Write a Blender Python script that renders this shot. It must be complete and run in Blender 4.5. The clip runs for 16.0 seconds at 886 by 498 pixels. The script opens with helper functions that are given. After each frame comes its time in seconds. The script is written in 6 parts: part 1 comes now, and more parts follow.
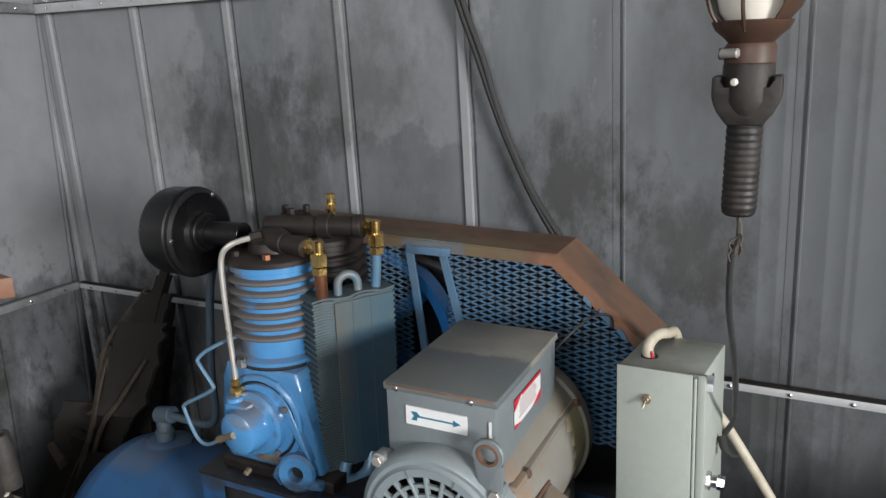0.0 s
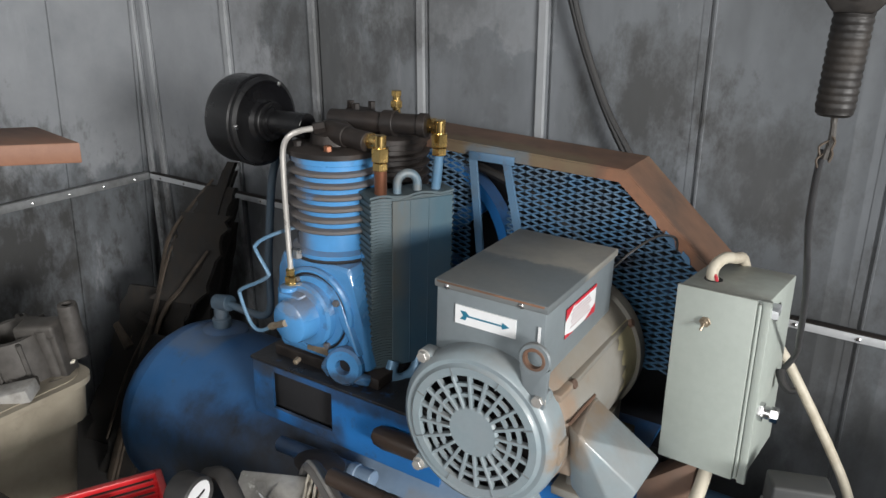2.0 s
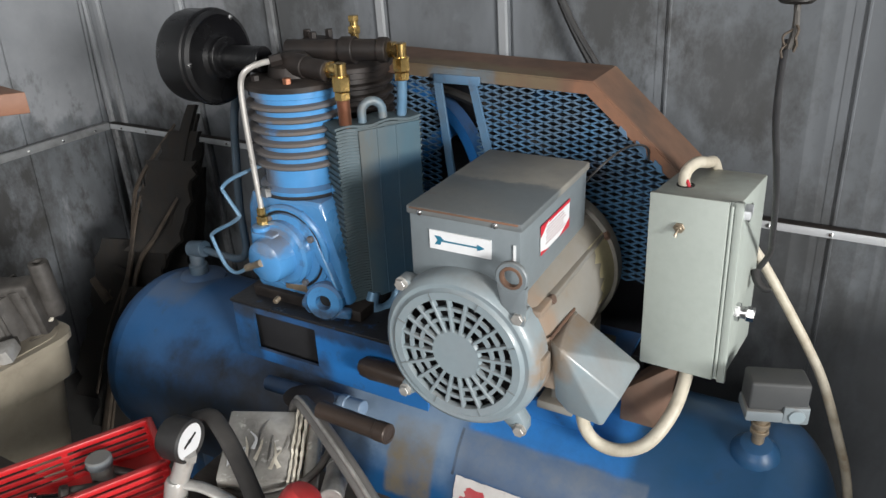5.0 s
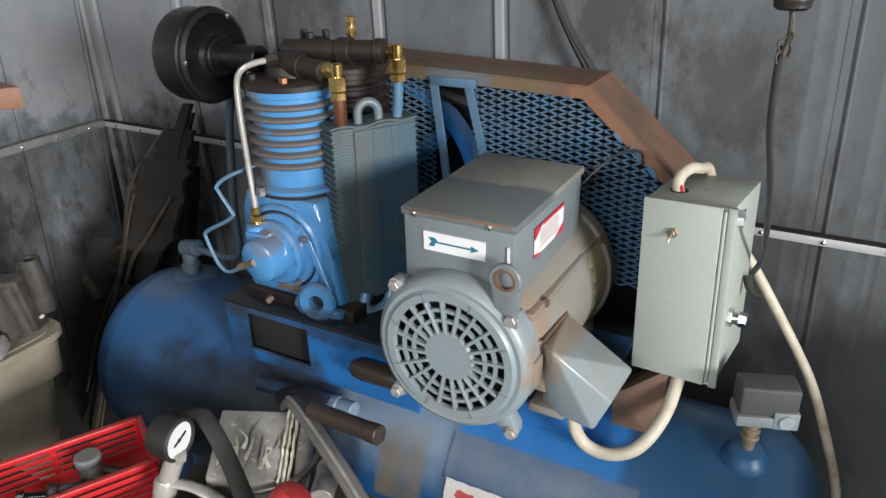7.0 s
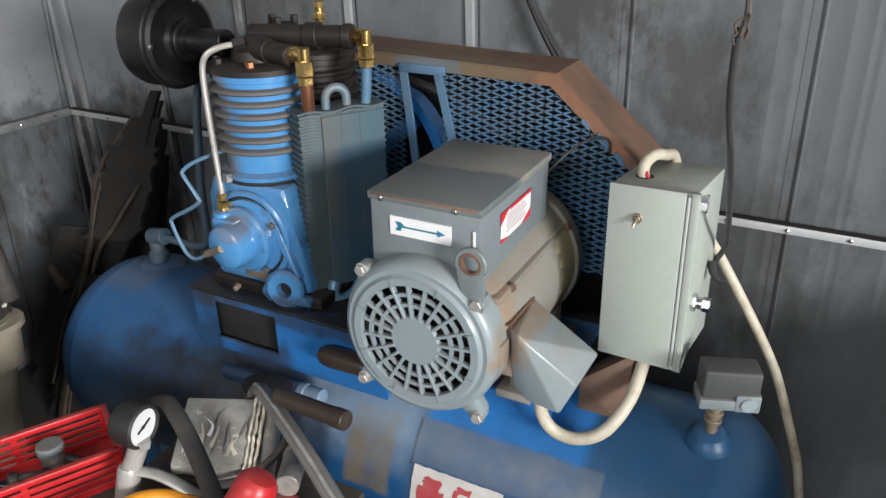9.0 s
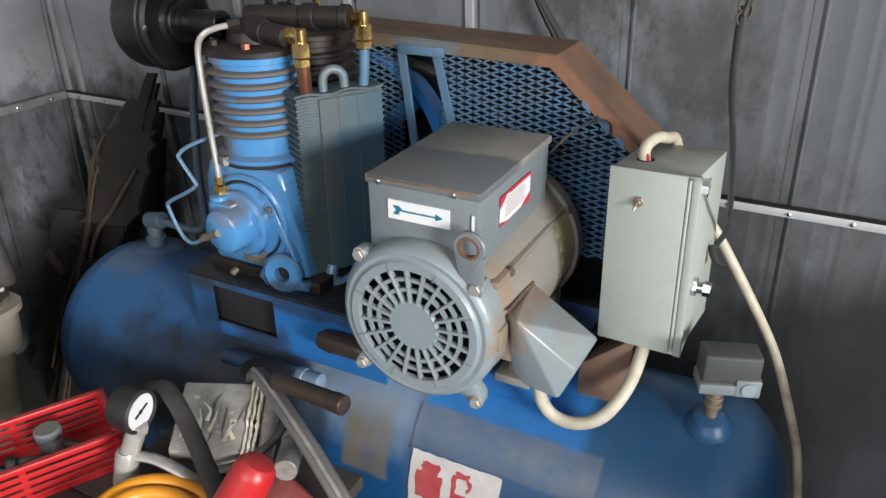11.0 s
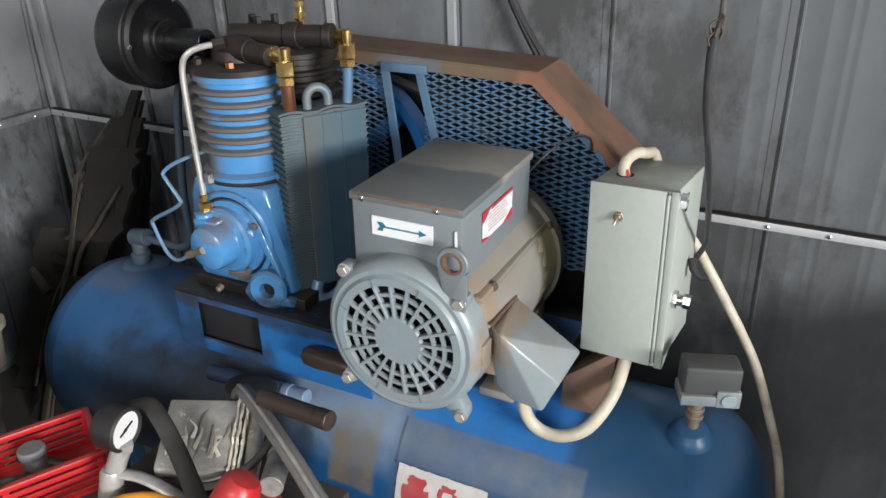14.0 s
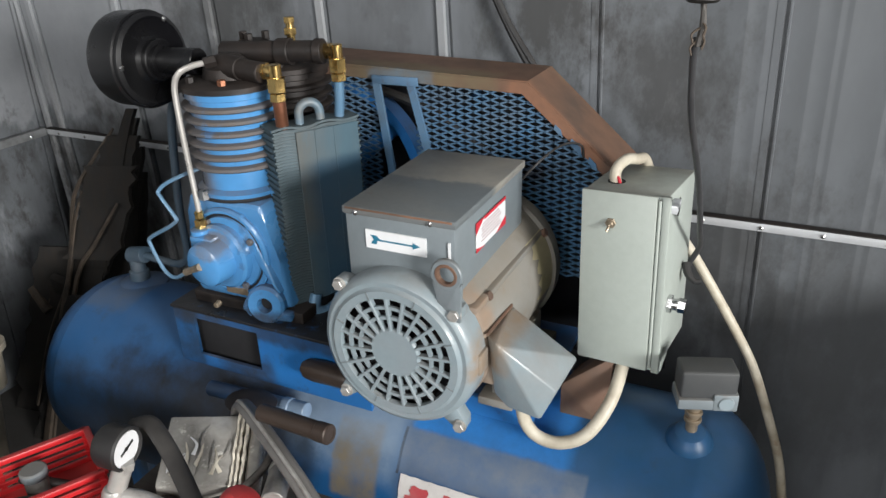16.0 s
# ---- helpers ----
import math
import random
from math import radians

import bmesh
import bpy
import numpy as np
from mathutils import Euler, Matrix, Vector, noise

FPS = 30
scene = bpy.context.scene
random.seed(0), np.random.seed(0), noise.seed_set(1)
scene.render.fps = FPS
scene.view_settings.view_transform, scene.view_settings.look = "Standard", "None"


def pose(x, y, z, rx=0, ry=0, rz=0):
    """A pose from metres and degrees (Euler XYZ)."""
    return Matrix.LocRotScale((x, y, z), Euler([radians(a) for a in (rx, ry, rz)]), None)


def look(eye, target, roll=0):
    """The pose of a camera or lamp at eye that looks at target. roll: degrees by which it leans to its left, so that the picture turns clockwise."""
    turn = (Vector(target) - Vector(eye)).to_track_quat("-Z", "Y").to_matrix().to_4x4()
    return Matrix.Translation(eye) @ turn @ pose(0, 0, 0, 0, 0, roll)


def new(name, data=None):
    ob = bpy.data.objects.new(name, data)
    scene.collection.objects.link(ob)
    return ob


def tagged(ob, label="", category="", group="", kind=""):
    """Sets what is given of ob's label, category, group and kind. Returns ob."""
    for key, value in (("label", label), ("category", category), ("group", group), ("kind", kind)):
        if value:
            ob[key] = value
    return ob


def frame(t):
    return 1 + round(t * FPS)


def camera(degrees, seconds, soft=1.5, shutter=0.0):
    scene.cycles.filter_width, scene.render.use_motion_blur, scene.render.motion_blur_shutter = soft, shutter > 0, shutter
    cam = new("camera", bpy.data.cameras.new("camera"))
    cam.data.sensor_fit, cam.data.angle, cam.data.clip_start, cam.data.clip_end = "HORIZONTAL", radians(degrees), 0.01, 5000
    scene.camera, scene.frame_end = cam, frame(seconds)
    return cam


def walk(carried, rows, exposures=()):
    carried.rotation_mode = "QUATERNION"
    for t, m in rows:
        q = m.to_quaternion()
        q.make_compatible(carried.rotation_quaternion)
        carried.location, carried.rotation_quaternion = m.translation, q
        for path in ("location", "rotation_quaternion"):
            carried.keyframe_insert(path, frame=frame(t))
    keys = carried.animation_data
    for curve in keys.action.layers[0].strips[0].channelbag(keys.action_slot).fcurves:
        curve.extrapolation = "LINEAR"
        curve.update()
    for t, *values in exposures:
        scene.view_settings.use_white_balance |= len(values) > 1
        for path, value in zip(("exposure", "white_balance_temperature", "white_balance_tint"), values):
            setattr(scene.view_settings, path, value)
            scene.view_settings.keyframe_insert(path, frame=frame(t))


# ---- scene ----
cam = camera(62.5, 16.0)
PATH = [
    (0, (0.404, -0.999, 1.664), (-0.449, 0.736, 1.151), -1.8),
    (0.5, (0.403, -0.982, 1.642), (-0.532, 0.719, 1.16), -0.7),
    (1, (0.406, -0.987, 1.637), (-0.551, 0.686, 1.106), 0.4),
    (1.5, (0.404, -0.985, 1.614), (-0.563, 0.658, 1.009), 1.2),
    (2, (0.402, -0.983, 1.598), (-0.574, 0.621, 0.91), 1.4),
    (2.5, (0.395, -0.987, 1.598), (-0.581, 0.585, 0.837), 0.8),
    (3, (0.398, -0.99, 1.602), (-0.588, 0.57, 0.83), 0.9),
    (3.5, (0.404, -0.982, 1.6), (-0.565, 0.586, 0.824), 0.6),
    (4, (0.401, -0.975, 1.58), (-0.515, 0.598, 0.752), -0.1),
    (4.5, (0.41, -0.969, 1.582), (-0.487, 0.599, 0.723), -2.5),
    (7, (0.41, -0.972, 1.578), (-0.471, 0.61, 0.728), -1.3),
    (7.5, (0.42, -0.966, 1.578), (-0.459, 0.622, 0.739), -1.5),
    (8, (0.424, -0.968, 1.571), (-0.415, 0.64, 0.729), -1.0),
    (8.5, (0.432, -0.972, 1.569), (-0.393, 0.64, 0.72), -0.9),
    (9, (0.429, -0.97, 1.561), (-0.394, 0.636, 0.699), -0.4),
    (9.5, (0.43, -0.955, 1.554), (-0.398, 0.638, 0.672), -0.6),
    (12, (0.426, -0.961, 1.562), (-0.384, 0.628, 0.659), -0.3),
    (12.5, (0.434, -0.956, 1.569), (-0.369, 0.645, 0.679), -0.8),
    (13, (0.431, -0.956, 1.564), (-0.367, 0.657, 0.692), -0.6),
    (13.5, (0.438, -0.963, 1.561), (-0.358, 0.651, 0.689), -0.6),
    (14, (0.437, -0.966, 1.567), (-0.353, 0.652, 0.696), -0.4),
    (14.5, (0.446, -0.968, 1.564), (-0.342, 0.652, 0.696), -0.4),
    (15, (0.459, -0.96, 1.564), (-0.328, 0.66, 0.695), -0.8),
    (15.5, (0.457, -0.959, 1.577), (-0.323, 0.667, 0.712), -2.1),
    (16, (0.449, -0.963, 1.578), (-0.346, 0.66, 0.722), -2.0),
]
walk(cam, [(t, look(eye, target, roll)) for t, eye, target, roll in PATH], [(0.0, -0.2), (1.5, -0.12), (3.5, 0.0), (7.0, 0.04), (16.0, 0.06)])

# ---- world, lamps, exposure ----
world = bpy.data.worlds.new("sky")
scene.world = world
world.use_nodes = True
sky = world.node_tree.nodes.new("ShaderNodeTexSky")
sky.sky_type, sky.sun_disc = "NISHITA", False
sky.sun_elevation, sky.sun_rotation = radians(40), radians(160)
world.node_tree.links.new(sky.outputs[0], world.node_tree.nodes["Background"].inputs[0])
world.node_tree.nodes["Background"].inputs[1].default_value = 0.1

ROOM = dict(x0=-2.0, x1=6.6, y0=-4.6, y1=0.78, z1=3.6)
WIN = dict(y0=-4.5, y1=-2.3, z0=1.5, z1=3.0)
HIGH = dict(x0=-0.9, x1=1.7, z0=2.1, z1=3.45)
DAYLIGHT = (1.0, 0.99, 0.97)
day = bpy.data.lights.new("window_daylight", "AREA")
day.shape, day.size, day.size_y, day.energy, day.color = "RECTANGLE", 2.1, 1.4, 790, DAYLIGHT
window_light = new("window_daylight", day)
window_light.matrix_world = look((6.52, -3.4, 2.25), (-0.4, 0.2, 0.9))
# Unseen fill lamp in an added high opening, to brighten upward faces.
high_day = bpy.data.lights.new("high_window_daylight", "AREA")
high_day.shape, high_day.size, high_day.size_y, high_day.energy, high_day.color = "RECTANGLE", 2.5, 1.3, 105, DAYLIGHT
high_light = new("high_window_daylight", high_day)
high_light.matrix_world = look((0.4, -4.53, 2.75), (-0.4, 0.2, 0.8))


# ---- materials ----
def mat(name, color, rough=0.5, metal=0.0, second=None, amount=0.5, scale=6.0, fine=60.0, bump=0.1, dust=0.0,
        dust_color=(0.16, 0.14, 0.12), wear=None, wear_amount=0.35, wear_scale=14.0, stretch=(1, 1, 1), coat=0.0, island=False):
    """Paint or metal with broad blotches, fine grain, dust that has settled on what faces up, and worn spots."""
    m = bpy.data.materials.new(name)
    m.use_nodes = True
    nt = m.node_tree
    N, L = nt.nodes, nt.links
    bsdf = N["Principled BSDF"]
    co = N.new("ShaderNodeTexCoord")
    geo = N.new("ShaderNodeNewGeometry")
    mp = N.new("ShaderNodeMapping")
    mp.inputs["Scale"].default_value = stretch
    L.new(geo.outputs["Position"], mp.inputs[0])

    def noise_tex(sc, detail=4.0, rough_=0.6):
        n = N.new("ShaderNodeTexNoise")
        n.inputs["Scale"].default_value, n.inputs["Detail"].default_value, n.inputs["Roughness"].default_value = sc, detail, rough_
        L.new(mp.outputs[0], n.inputs["Vector"])
        return n.outputs["Fac"]

    def ramp(sock, a, b, top=1.0):
        r = N.new("ShaderNodeMapRange")
        r.inputs["From Min"].default_value, r.inputs["From Max"].default_value, r.inputs["To Max"].default_value = a, b, top
        L.new(sock, r.inputs["Value"])
        return r.outputs[0]

    def mix(fac, a, b):
        x = N.new("ShaderNodeMix")
        x.data_type = "RGBA"
        for sock, v in ((x.inputs["Factor"], fac), (x.inputs["A"], a), (x.inputs["B"], b)):
            if isinstance(v, (tuple, list)):
                sock.default_value = (*v, 1)
            elif isinstance(v, float):
                sock.default_value = v
            else:
                L.new(v, sock)
        return x.outputs["Result"]

    def mul(a, b):
        x = N.new("ShaderNodeMath")
        x.operation = "MULTIPLY"
        for sock, v in zip(x.inputs, (a, b)):
            if isinstance(v, float):
                sock.default_value = v
            else:
                L.new(v, sock)
        return x.outputs[0]

    second = second or tuple(c * 0.6 for c in color)
    big, small = noise_tex(scale), noise_tex(fine, 3.0)
    c = mix(ramp(big, 0.42, 0.68, amount), color, second)
    c = mix(ramp(small, 0.35, 0.75, 0.25), c, tuple(v * 0.72 for v in color))
    r_fac = ramp(big, 0.3, 0.7)
    if wear:
        w = ramp(noise_tex(wear_scale, 6.0, 0.7), 0.60, 0.68, wear_amount)
        c = mix(w, c, wear)
    if dust:
        sep = N.new("ShaderNodeSeparateXYZ")
        L.new(geo.outputs["Normal"], sep.inputs[0])
        up = ramp(sep.outputs["Z"], 0.15, 0.95, dust)
        d = mul(up, ramp(noise_tex(scale * 1.7, 5.0), 0.25, 0.6))
        c = mix(d, c, dust_color)
        rough_mix = N.new("ShaderNodeMath")
        rough_mix.operation = "MULTIPLY_ADD"
        L.new(d, rough_mix.inputs[0])
        rough_mix.inputs[1].default_value, rough_mix.inputs[2].default_value = 0.45, rough
        rough_mix.use_clamp = True
        L.new(rough_mix.outputs[0], bsdf.inputs["Roughness"])
    else:
        rr = N.new("ShaderNodeMapRange")
        rr.inputs["To Min"].default_value, rr.inputs["To Max"].default_value = max(rough - 0.1, 0.03), min(rough + 0.12, 1)
        L.new(r_fac, rr.inputs["Value"])
        L.new(rr.outputs[0], bsdf.inputs["Roughness"])
    if island:
        info = N.new("ShaderNodeObjectInfo")
        hsv = N.new("ShaderNodeHueSaturation")
        L.new(ramp(info.outputs["Random"], -5.0, 1.0, 1.15), hsv.inputs["Value"])
        L.new(c, hsv.inputs["Color"])
        c = hsv.outputs[0]
    L.new(c, bsdf.inputs["Base Color"])
    bsdf.inputs["Metallic"].default_value = metal
    bsdf.inputs["Coat Weight"].default_value = coat
    bsdf.inputs["Coat Roughness"].default_value = 0.15
    if bump:
        b = N.new("ShaderNodeBump")
        b.inputs["Strength"].default_value, b.inputs["Distance"].default_value = bump, 0.002
        L.new(small, b.inputs["Height"])
        L.new(b.outputs[0], bsdf.inputs["Normal"])
    return m


BLUE = mat("blue_paint", (0.022, 0.15, 0.42), 0.32, coat=0.3, second=(0.022, 0.125, 0.36), dust=0.7, dust_color=(0.12, 0.13, 0.15), wear=(0.05, 0.06, 0.08), wear_amount=0.5, scale=5)
BLUE_BRIGHT = mat("bright_blue_paint", (0.075, 0.262, 0.54), 0.25, coat=0.7, second=(0.06, 0.21, 0.44), dust=0.65, dust_color=(0.13, 0.11, 0.10), scale=9, wear=(0.06, 0.07, 0.09), wear_amount=0.4)
BLUE_TANK = mat("tank_paint", (0.009, 0.085, 0.235), 0.36, second=(0.007, 0.058, 0.16), dust=0.25, dust_color=(0.10, 0.13, 0.18), scale=3.2, fine=45, wear=(0.035, 0.045, 0.06), wear_amount=0.6, wear_scale=6)
GREY = mat("grey_enamel", (0.185, 0.215, 0.23), 0.4, second=(0.145, 0.165, 0.178), dust=0.8, dust_color=(0.17, 0.155, 0.135), scale=8, wear=(0.16, 0.09, 0.06), wear_amount=0.25, wear_scale=11)
GREY_FAN = mat("grey_fan_cover_paint", (0.235, 0.292, 0.318), 0.38, coat=0.3, second=(0.25, 0.275, 0.29), dust=0.5, dust_color=(0.2, 0.18, 0.16), scale=10)
LID = mat("dusty_lid_enamel", (0.125, 0.142, 0.15), 0.5, second=(0.165, 0.168, 0.16), amount=0.8, scale=6.5, fine=80, wear=(0.12, 0.08, 0.06), wear_amount=0.4, wear_scale=9)
PS_GREY = mat("dull_switch_cover", (0.05, 0.053, 0.055), 0.6, second=(0.065, 0.066, 0.065), dust=0.4, dust_color=(0.09, 0.085, 0.075), scale=12)
BROWN = mat("dark_brown_metal", (0.07, 0.035, 0.022), 0.5, second=(0.03, 0.02, 0.015), scale=20)
GREY_BODY = mat("dusty_grey_enamel", (0.225, 0.222, 0.205), 0.55, second=(0.2, 0.18, 0.15), amount=0.8, dust=0.85, dust_color=(0.22, 0.19, 0.15), scale=6, wear=(0.2, 0.12, 0.07), wear_amount=0.5, wear_scale=6)
PANEL_GREY = mat("pale_grey_green_enamel", (0.385, 0.425, 0.39), 0.42, second=(0.345, 0.38, 0.345), amount=0.4, dust=0.6, dust_color=(0.2, 0.18, 0.15), scale=4)
RUST = mat("rusty_sheet", (0.155, 0.086, 0.056), 0.7, second=(0.085, 0.058, 0.044), amount=1.0, scale=6, wear=(0.16, 0.125, 0.08), wear_amount=0.6, wear_scale=5, bump=0.3)
OIL_SHADE = mat("black_oil_and_shade", (0.014, 0.014, 0.016), 0.35, second=(0.03, 0.035, 0.045), scale=9, wear=(0.02, 0.11, 0.3), wear_amount=0.7, wear_scale=6, bump=0.4)
BLACK = mat("black_enamel", (0.006, 0.006, 0.007), 0.26, second=(0.010, 0.010, 0.010))
CORD = mat("grey_black_cord", (0.04, 0.04, 0.042), 0.5, second=(0.065, 0.065, 0.068), scale=20)
RUBBER = mat("black_rubber", (0.016, 0.016, 0.017), 0.55, second=(0.03, 0.028, 0.026), dust=0.4, dust_color=(0.1, 0.09, 0.08))
HANDLE = mat("worn_black_handle", (0.012, 0.010, 0.009), 0.55, second=(0.035, 0.028, 0.022), amount=0.8, scale=30, bump=0.5)
IRON = mat("grimy_iron", (0.02, 0.017, 0.016), 0.5, metal=0.3, second=(0.052, 0.037, 0.03), scale=14, dust=0.4, dust_color=(0.055, 0.044, 0.038), bump=0.3)
FIN = mat("dirty_fin_iron", (0.125, 0.112, 0.105), 0.6, second=(0.08, 0.11, 0.15), amount=0.8, scale=10, wear=(0.06, 0.22, 0.48), wear_amount=0.6, wear_scale=9, bump=0.3)
TEAL = mat("teal_radiator", (0.06, 0.10, 0.12), 0.5, second=(0.065, 0.075, 0.075), amount=0.8, scale=7, stretch=(1, 1, 0.4), wear=(0.016, 0.09, 0.15), wear_amount=0.6, wear_scale=5)
TEAL_DARK = mat("stained_teal_plate", (0.05, 0.098, 0.128), 0.45, second=(0.085, 0.092, 0.09), amount=0.9, scale=8, stretch=(1, 1, 0.3), wear=(0.02, 0.12, 0.2), wear_amount=0.6, wear_scale=4)
BRASS = mat("brass", (0.85, 0.6, 0.24), 0.22, metal=1.0, second=(0.6, 0.36, 0.1), scale=30)
COPPER = mat("copper", (0.45, 0.2, 0.12), 0.4, metal=0.9, second=(0.3, 0.13, 0.08), scale=30)
STEEL = mat("bright_steel", (0.62, 0.62, 0.62), 0.25, metal=1.0, second=(0.45, 0.44, 0.43), scale=40)
TUBE = mat("painted_steel_tube", (0.52, 0.5, 0.47), 0.35, metal=0.5, second=(0.4, 0.38, 0.36), scale=25)
TUBE_DULL = mat("dull_blue_tube", (0.06, 0.10, 0.14), 0.5, metal=0.2, second=(0.09, 0.09, 0.09), scale=12)
TUBE_BLUE = mat("blue_steel_tube", (0.13, 0.25, 0.38), 0.4, metal=0.3, second=(0.25, 0.28, 0.3), scale=12)
TUBE_BEND = mat("weathered_blue_tube", (0.13, 0.19, 0.235), 0.45, metal=0.2, second=(0.17, 0.16, 0.14), amount=0.8, scale=24)
GALV = mat("galvanised_steel", (0.66, 0.68, 0.7), 0.4, metal=0.35, second=(0.5, 0.51, 0.53), scale=18)
DULL_GALV = mat("dull_galvanised_steel", (0.3, 0.31, 0.315), 0.5, metal=0.3, second=(0.12, 0.12, 0.12), amount=0.9, scale=9)
ALU = mat("dirty_silver_metal", (0.42, 0.41, 0.39), 0.4, metal=0.3, second=(0.2, 0.19, 0.17), amount=0.8, scale=22, bump=0.3)
DARK = mat("gasket_and_hole_black", (0.012, 0.012, 0.014), 0.8)
CREAM = mat("cream_cable_sheath", (0.54, 0.495, 0.40), 0.5, second=(0.28, 0.225, 0.15), amount=0.8, scale=14, wear=(0.24, 0.15, 0.09), wear_amount=0.5, wear_scale=12)
BIN = mat("cream_plastic", (0.34, 0.3, 0.23), 0.55, second=(0.19, 0.165, 0.125), amount=0.8, scale=5, dust=0.3, wear=(0.16, 0.13, 0.1), wear_amount=0.4, wear_scale=6)
RED_DUSTY = mat("dusty_red_plastic", (0.5, 0.03, 0.035), 0.5, second=(0.4, 0.13, 0.12), amount=0.9, scale=14, dust=0.7, dust_color=(0.42, 0.2, 0.18))
RED = mat("red_plastic", (0.52, 0.018, 0.022), 0.35, second=(0.4, 0.014, 0.018), scale=10, dust=0.25)
ORANGE = mat("orange_hose", (0.75, 0.3, 0.02), 0.4, second=(0.5, 0.18, 0.02), scale=12)
WOOD = mat("old_brown_wood", (0.22, 0.105, 0.062), 0.6, second=(0.17, 0.075, 0.045), scale=5, stretch=(1, 6, 6), dust=0.4)
BARK = mat("dark_charred_wood", (0.011, 0.010, 0.009), 0.85, second=(0.04, 0.031, 0.024), scale=9, stretch=(6, 6, 0.7), bump=0.8)
TWIG = mat("split_wood", (0.075, 0.056, 0.04), 0.75, second=(0.03, 0.024, 0.019), amount=0.9, scale=18)
CAST = mat("dirty_cast_aluminium", (0.075, 0.069, 0.063), 0.6, metal=0.2, second=(0.04, 0.036, 0.032), amount=0.95, scale=22, dust=0.3, dust_color=(0.10, 0.088, 0.075), bump=0.5)
RUST_PIPE = mat("brown_rusted_pipe", (0.06, 0.043, 0.034), 0.4, metal=0.3, second=(0.03, 0.023, 0.02), scale=20, stretch=(0.4, 2, 2), bump=0.3)
BENCH = mat("dusty_bench_wood", (0.05, 0.043, 0.036), 0.8, second=(0.028, 0.024, 0.02), scale=9, stretch=(1, 5, 1), bump=0.4)
CONCRETE = mat("dirty_concrete", (0.07, 0.066, 0.062), 0.9, second=(0.035, 0.033, 0.03), scale=3, bump=0.5)
WHITE = mat("white_label_paper", (0.78, 0.79, 0.8), 0.45, second=(0.7, 0.71, 0.72), scale=8, bump=0.0)
DECAL_WHITE = mat("worn_white_decal", (0.6, 0.58, 0.56), 0.55, second=(0.4, 0.37, 0.36), scale=14, wear=(0.2, 0.2, 0.22), wear_amount=0.6, bump=0.0)
DECAL_RED = mat("faded_red_ink", (0.42, 0.05, 0.06), 0.55, second=(0.5, 0.16, 0.16), scale=30, bump=0.0)
LABEL_RED = mat("red_ink", (0.6, 0.03, 0.05), 0.5, bump=0.0)
LABEL_GREY = mat("pale_print", (0.52, 0.42, 0.43), 0.5, bump=0.0)
STRIP = mat("lit_rib_paint", (0.28, 0.292, 0.305), 0.45, second=(0.25, 0.25, 0.255), scale=4, stretch=(1, 1, 0.5), wear=(0.12, 0.12, 0.12), wear_amount=0.6, wear_scale=5)
ARROW = mat("teal_ink", (0.02, 0.17, 0.27), 0.5, bump=0.0)
PLATE = mat("brass_nameplate", (0.33, 0.27, 0.2), 0.4, metal=0.6, second=(0.2, 0.16, 0.1), scale=60)
YELLOWED = mat("yellowed_sticker", (0.33, 0.29, 0.17), 0.6, second=(0.27, 0.24, 0.17), scale=20, bump=0.0)
BULB = mat("frosted_bulb", (0.75, 0.71, 0.64), 0.25, second=(0.68, 0.6, 0.5), bump=0.0)
CLEAR_GREY = mat("grey_blister_plastic", (0.38, 0.365, 0.335), 0.22, second=(0.17, 0.16, 0.148), amount=0.85, scale=16, stretch=(1, 1, 1.6), wear=(0.78, 0.76, 0.7), wear_amount=0.8, wear_scale=22)
CARD = mat("torn_cardboard", (0.74, 0.69, 0.58), 0.8, second=(0.36, 0.31, 0.24), scale=30)
MESHBLUE = mat("blue_expanded_metal", (0.08, 0.185, 0.32), 0.45, second=(0.12, 0.14, 0.155), amount=0.8, scale=5, wear=(0.1, 0.06, 0.045), wear_amount=0.5, wear_scale=8)
SHEET = mat("grey_steel_sheet", (0.158, 0.170, 0.184), 0.42, second=(0.10, 0.107, 0.115), amount=0.95, scale=4.2, fine=26, stretch=(1.5, 1.5, 0.5),
            wear=(0.225, 0.238, 0.255), wear_amount=0.7, wear_scale=5.0, bump=0.06, island=True)


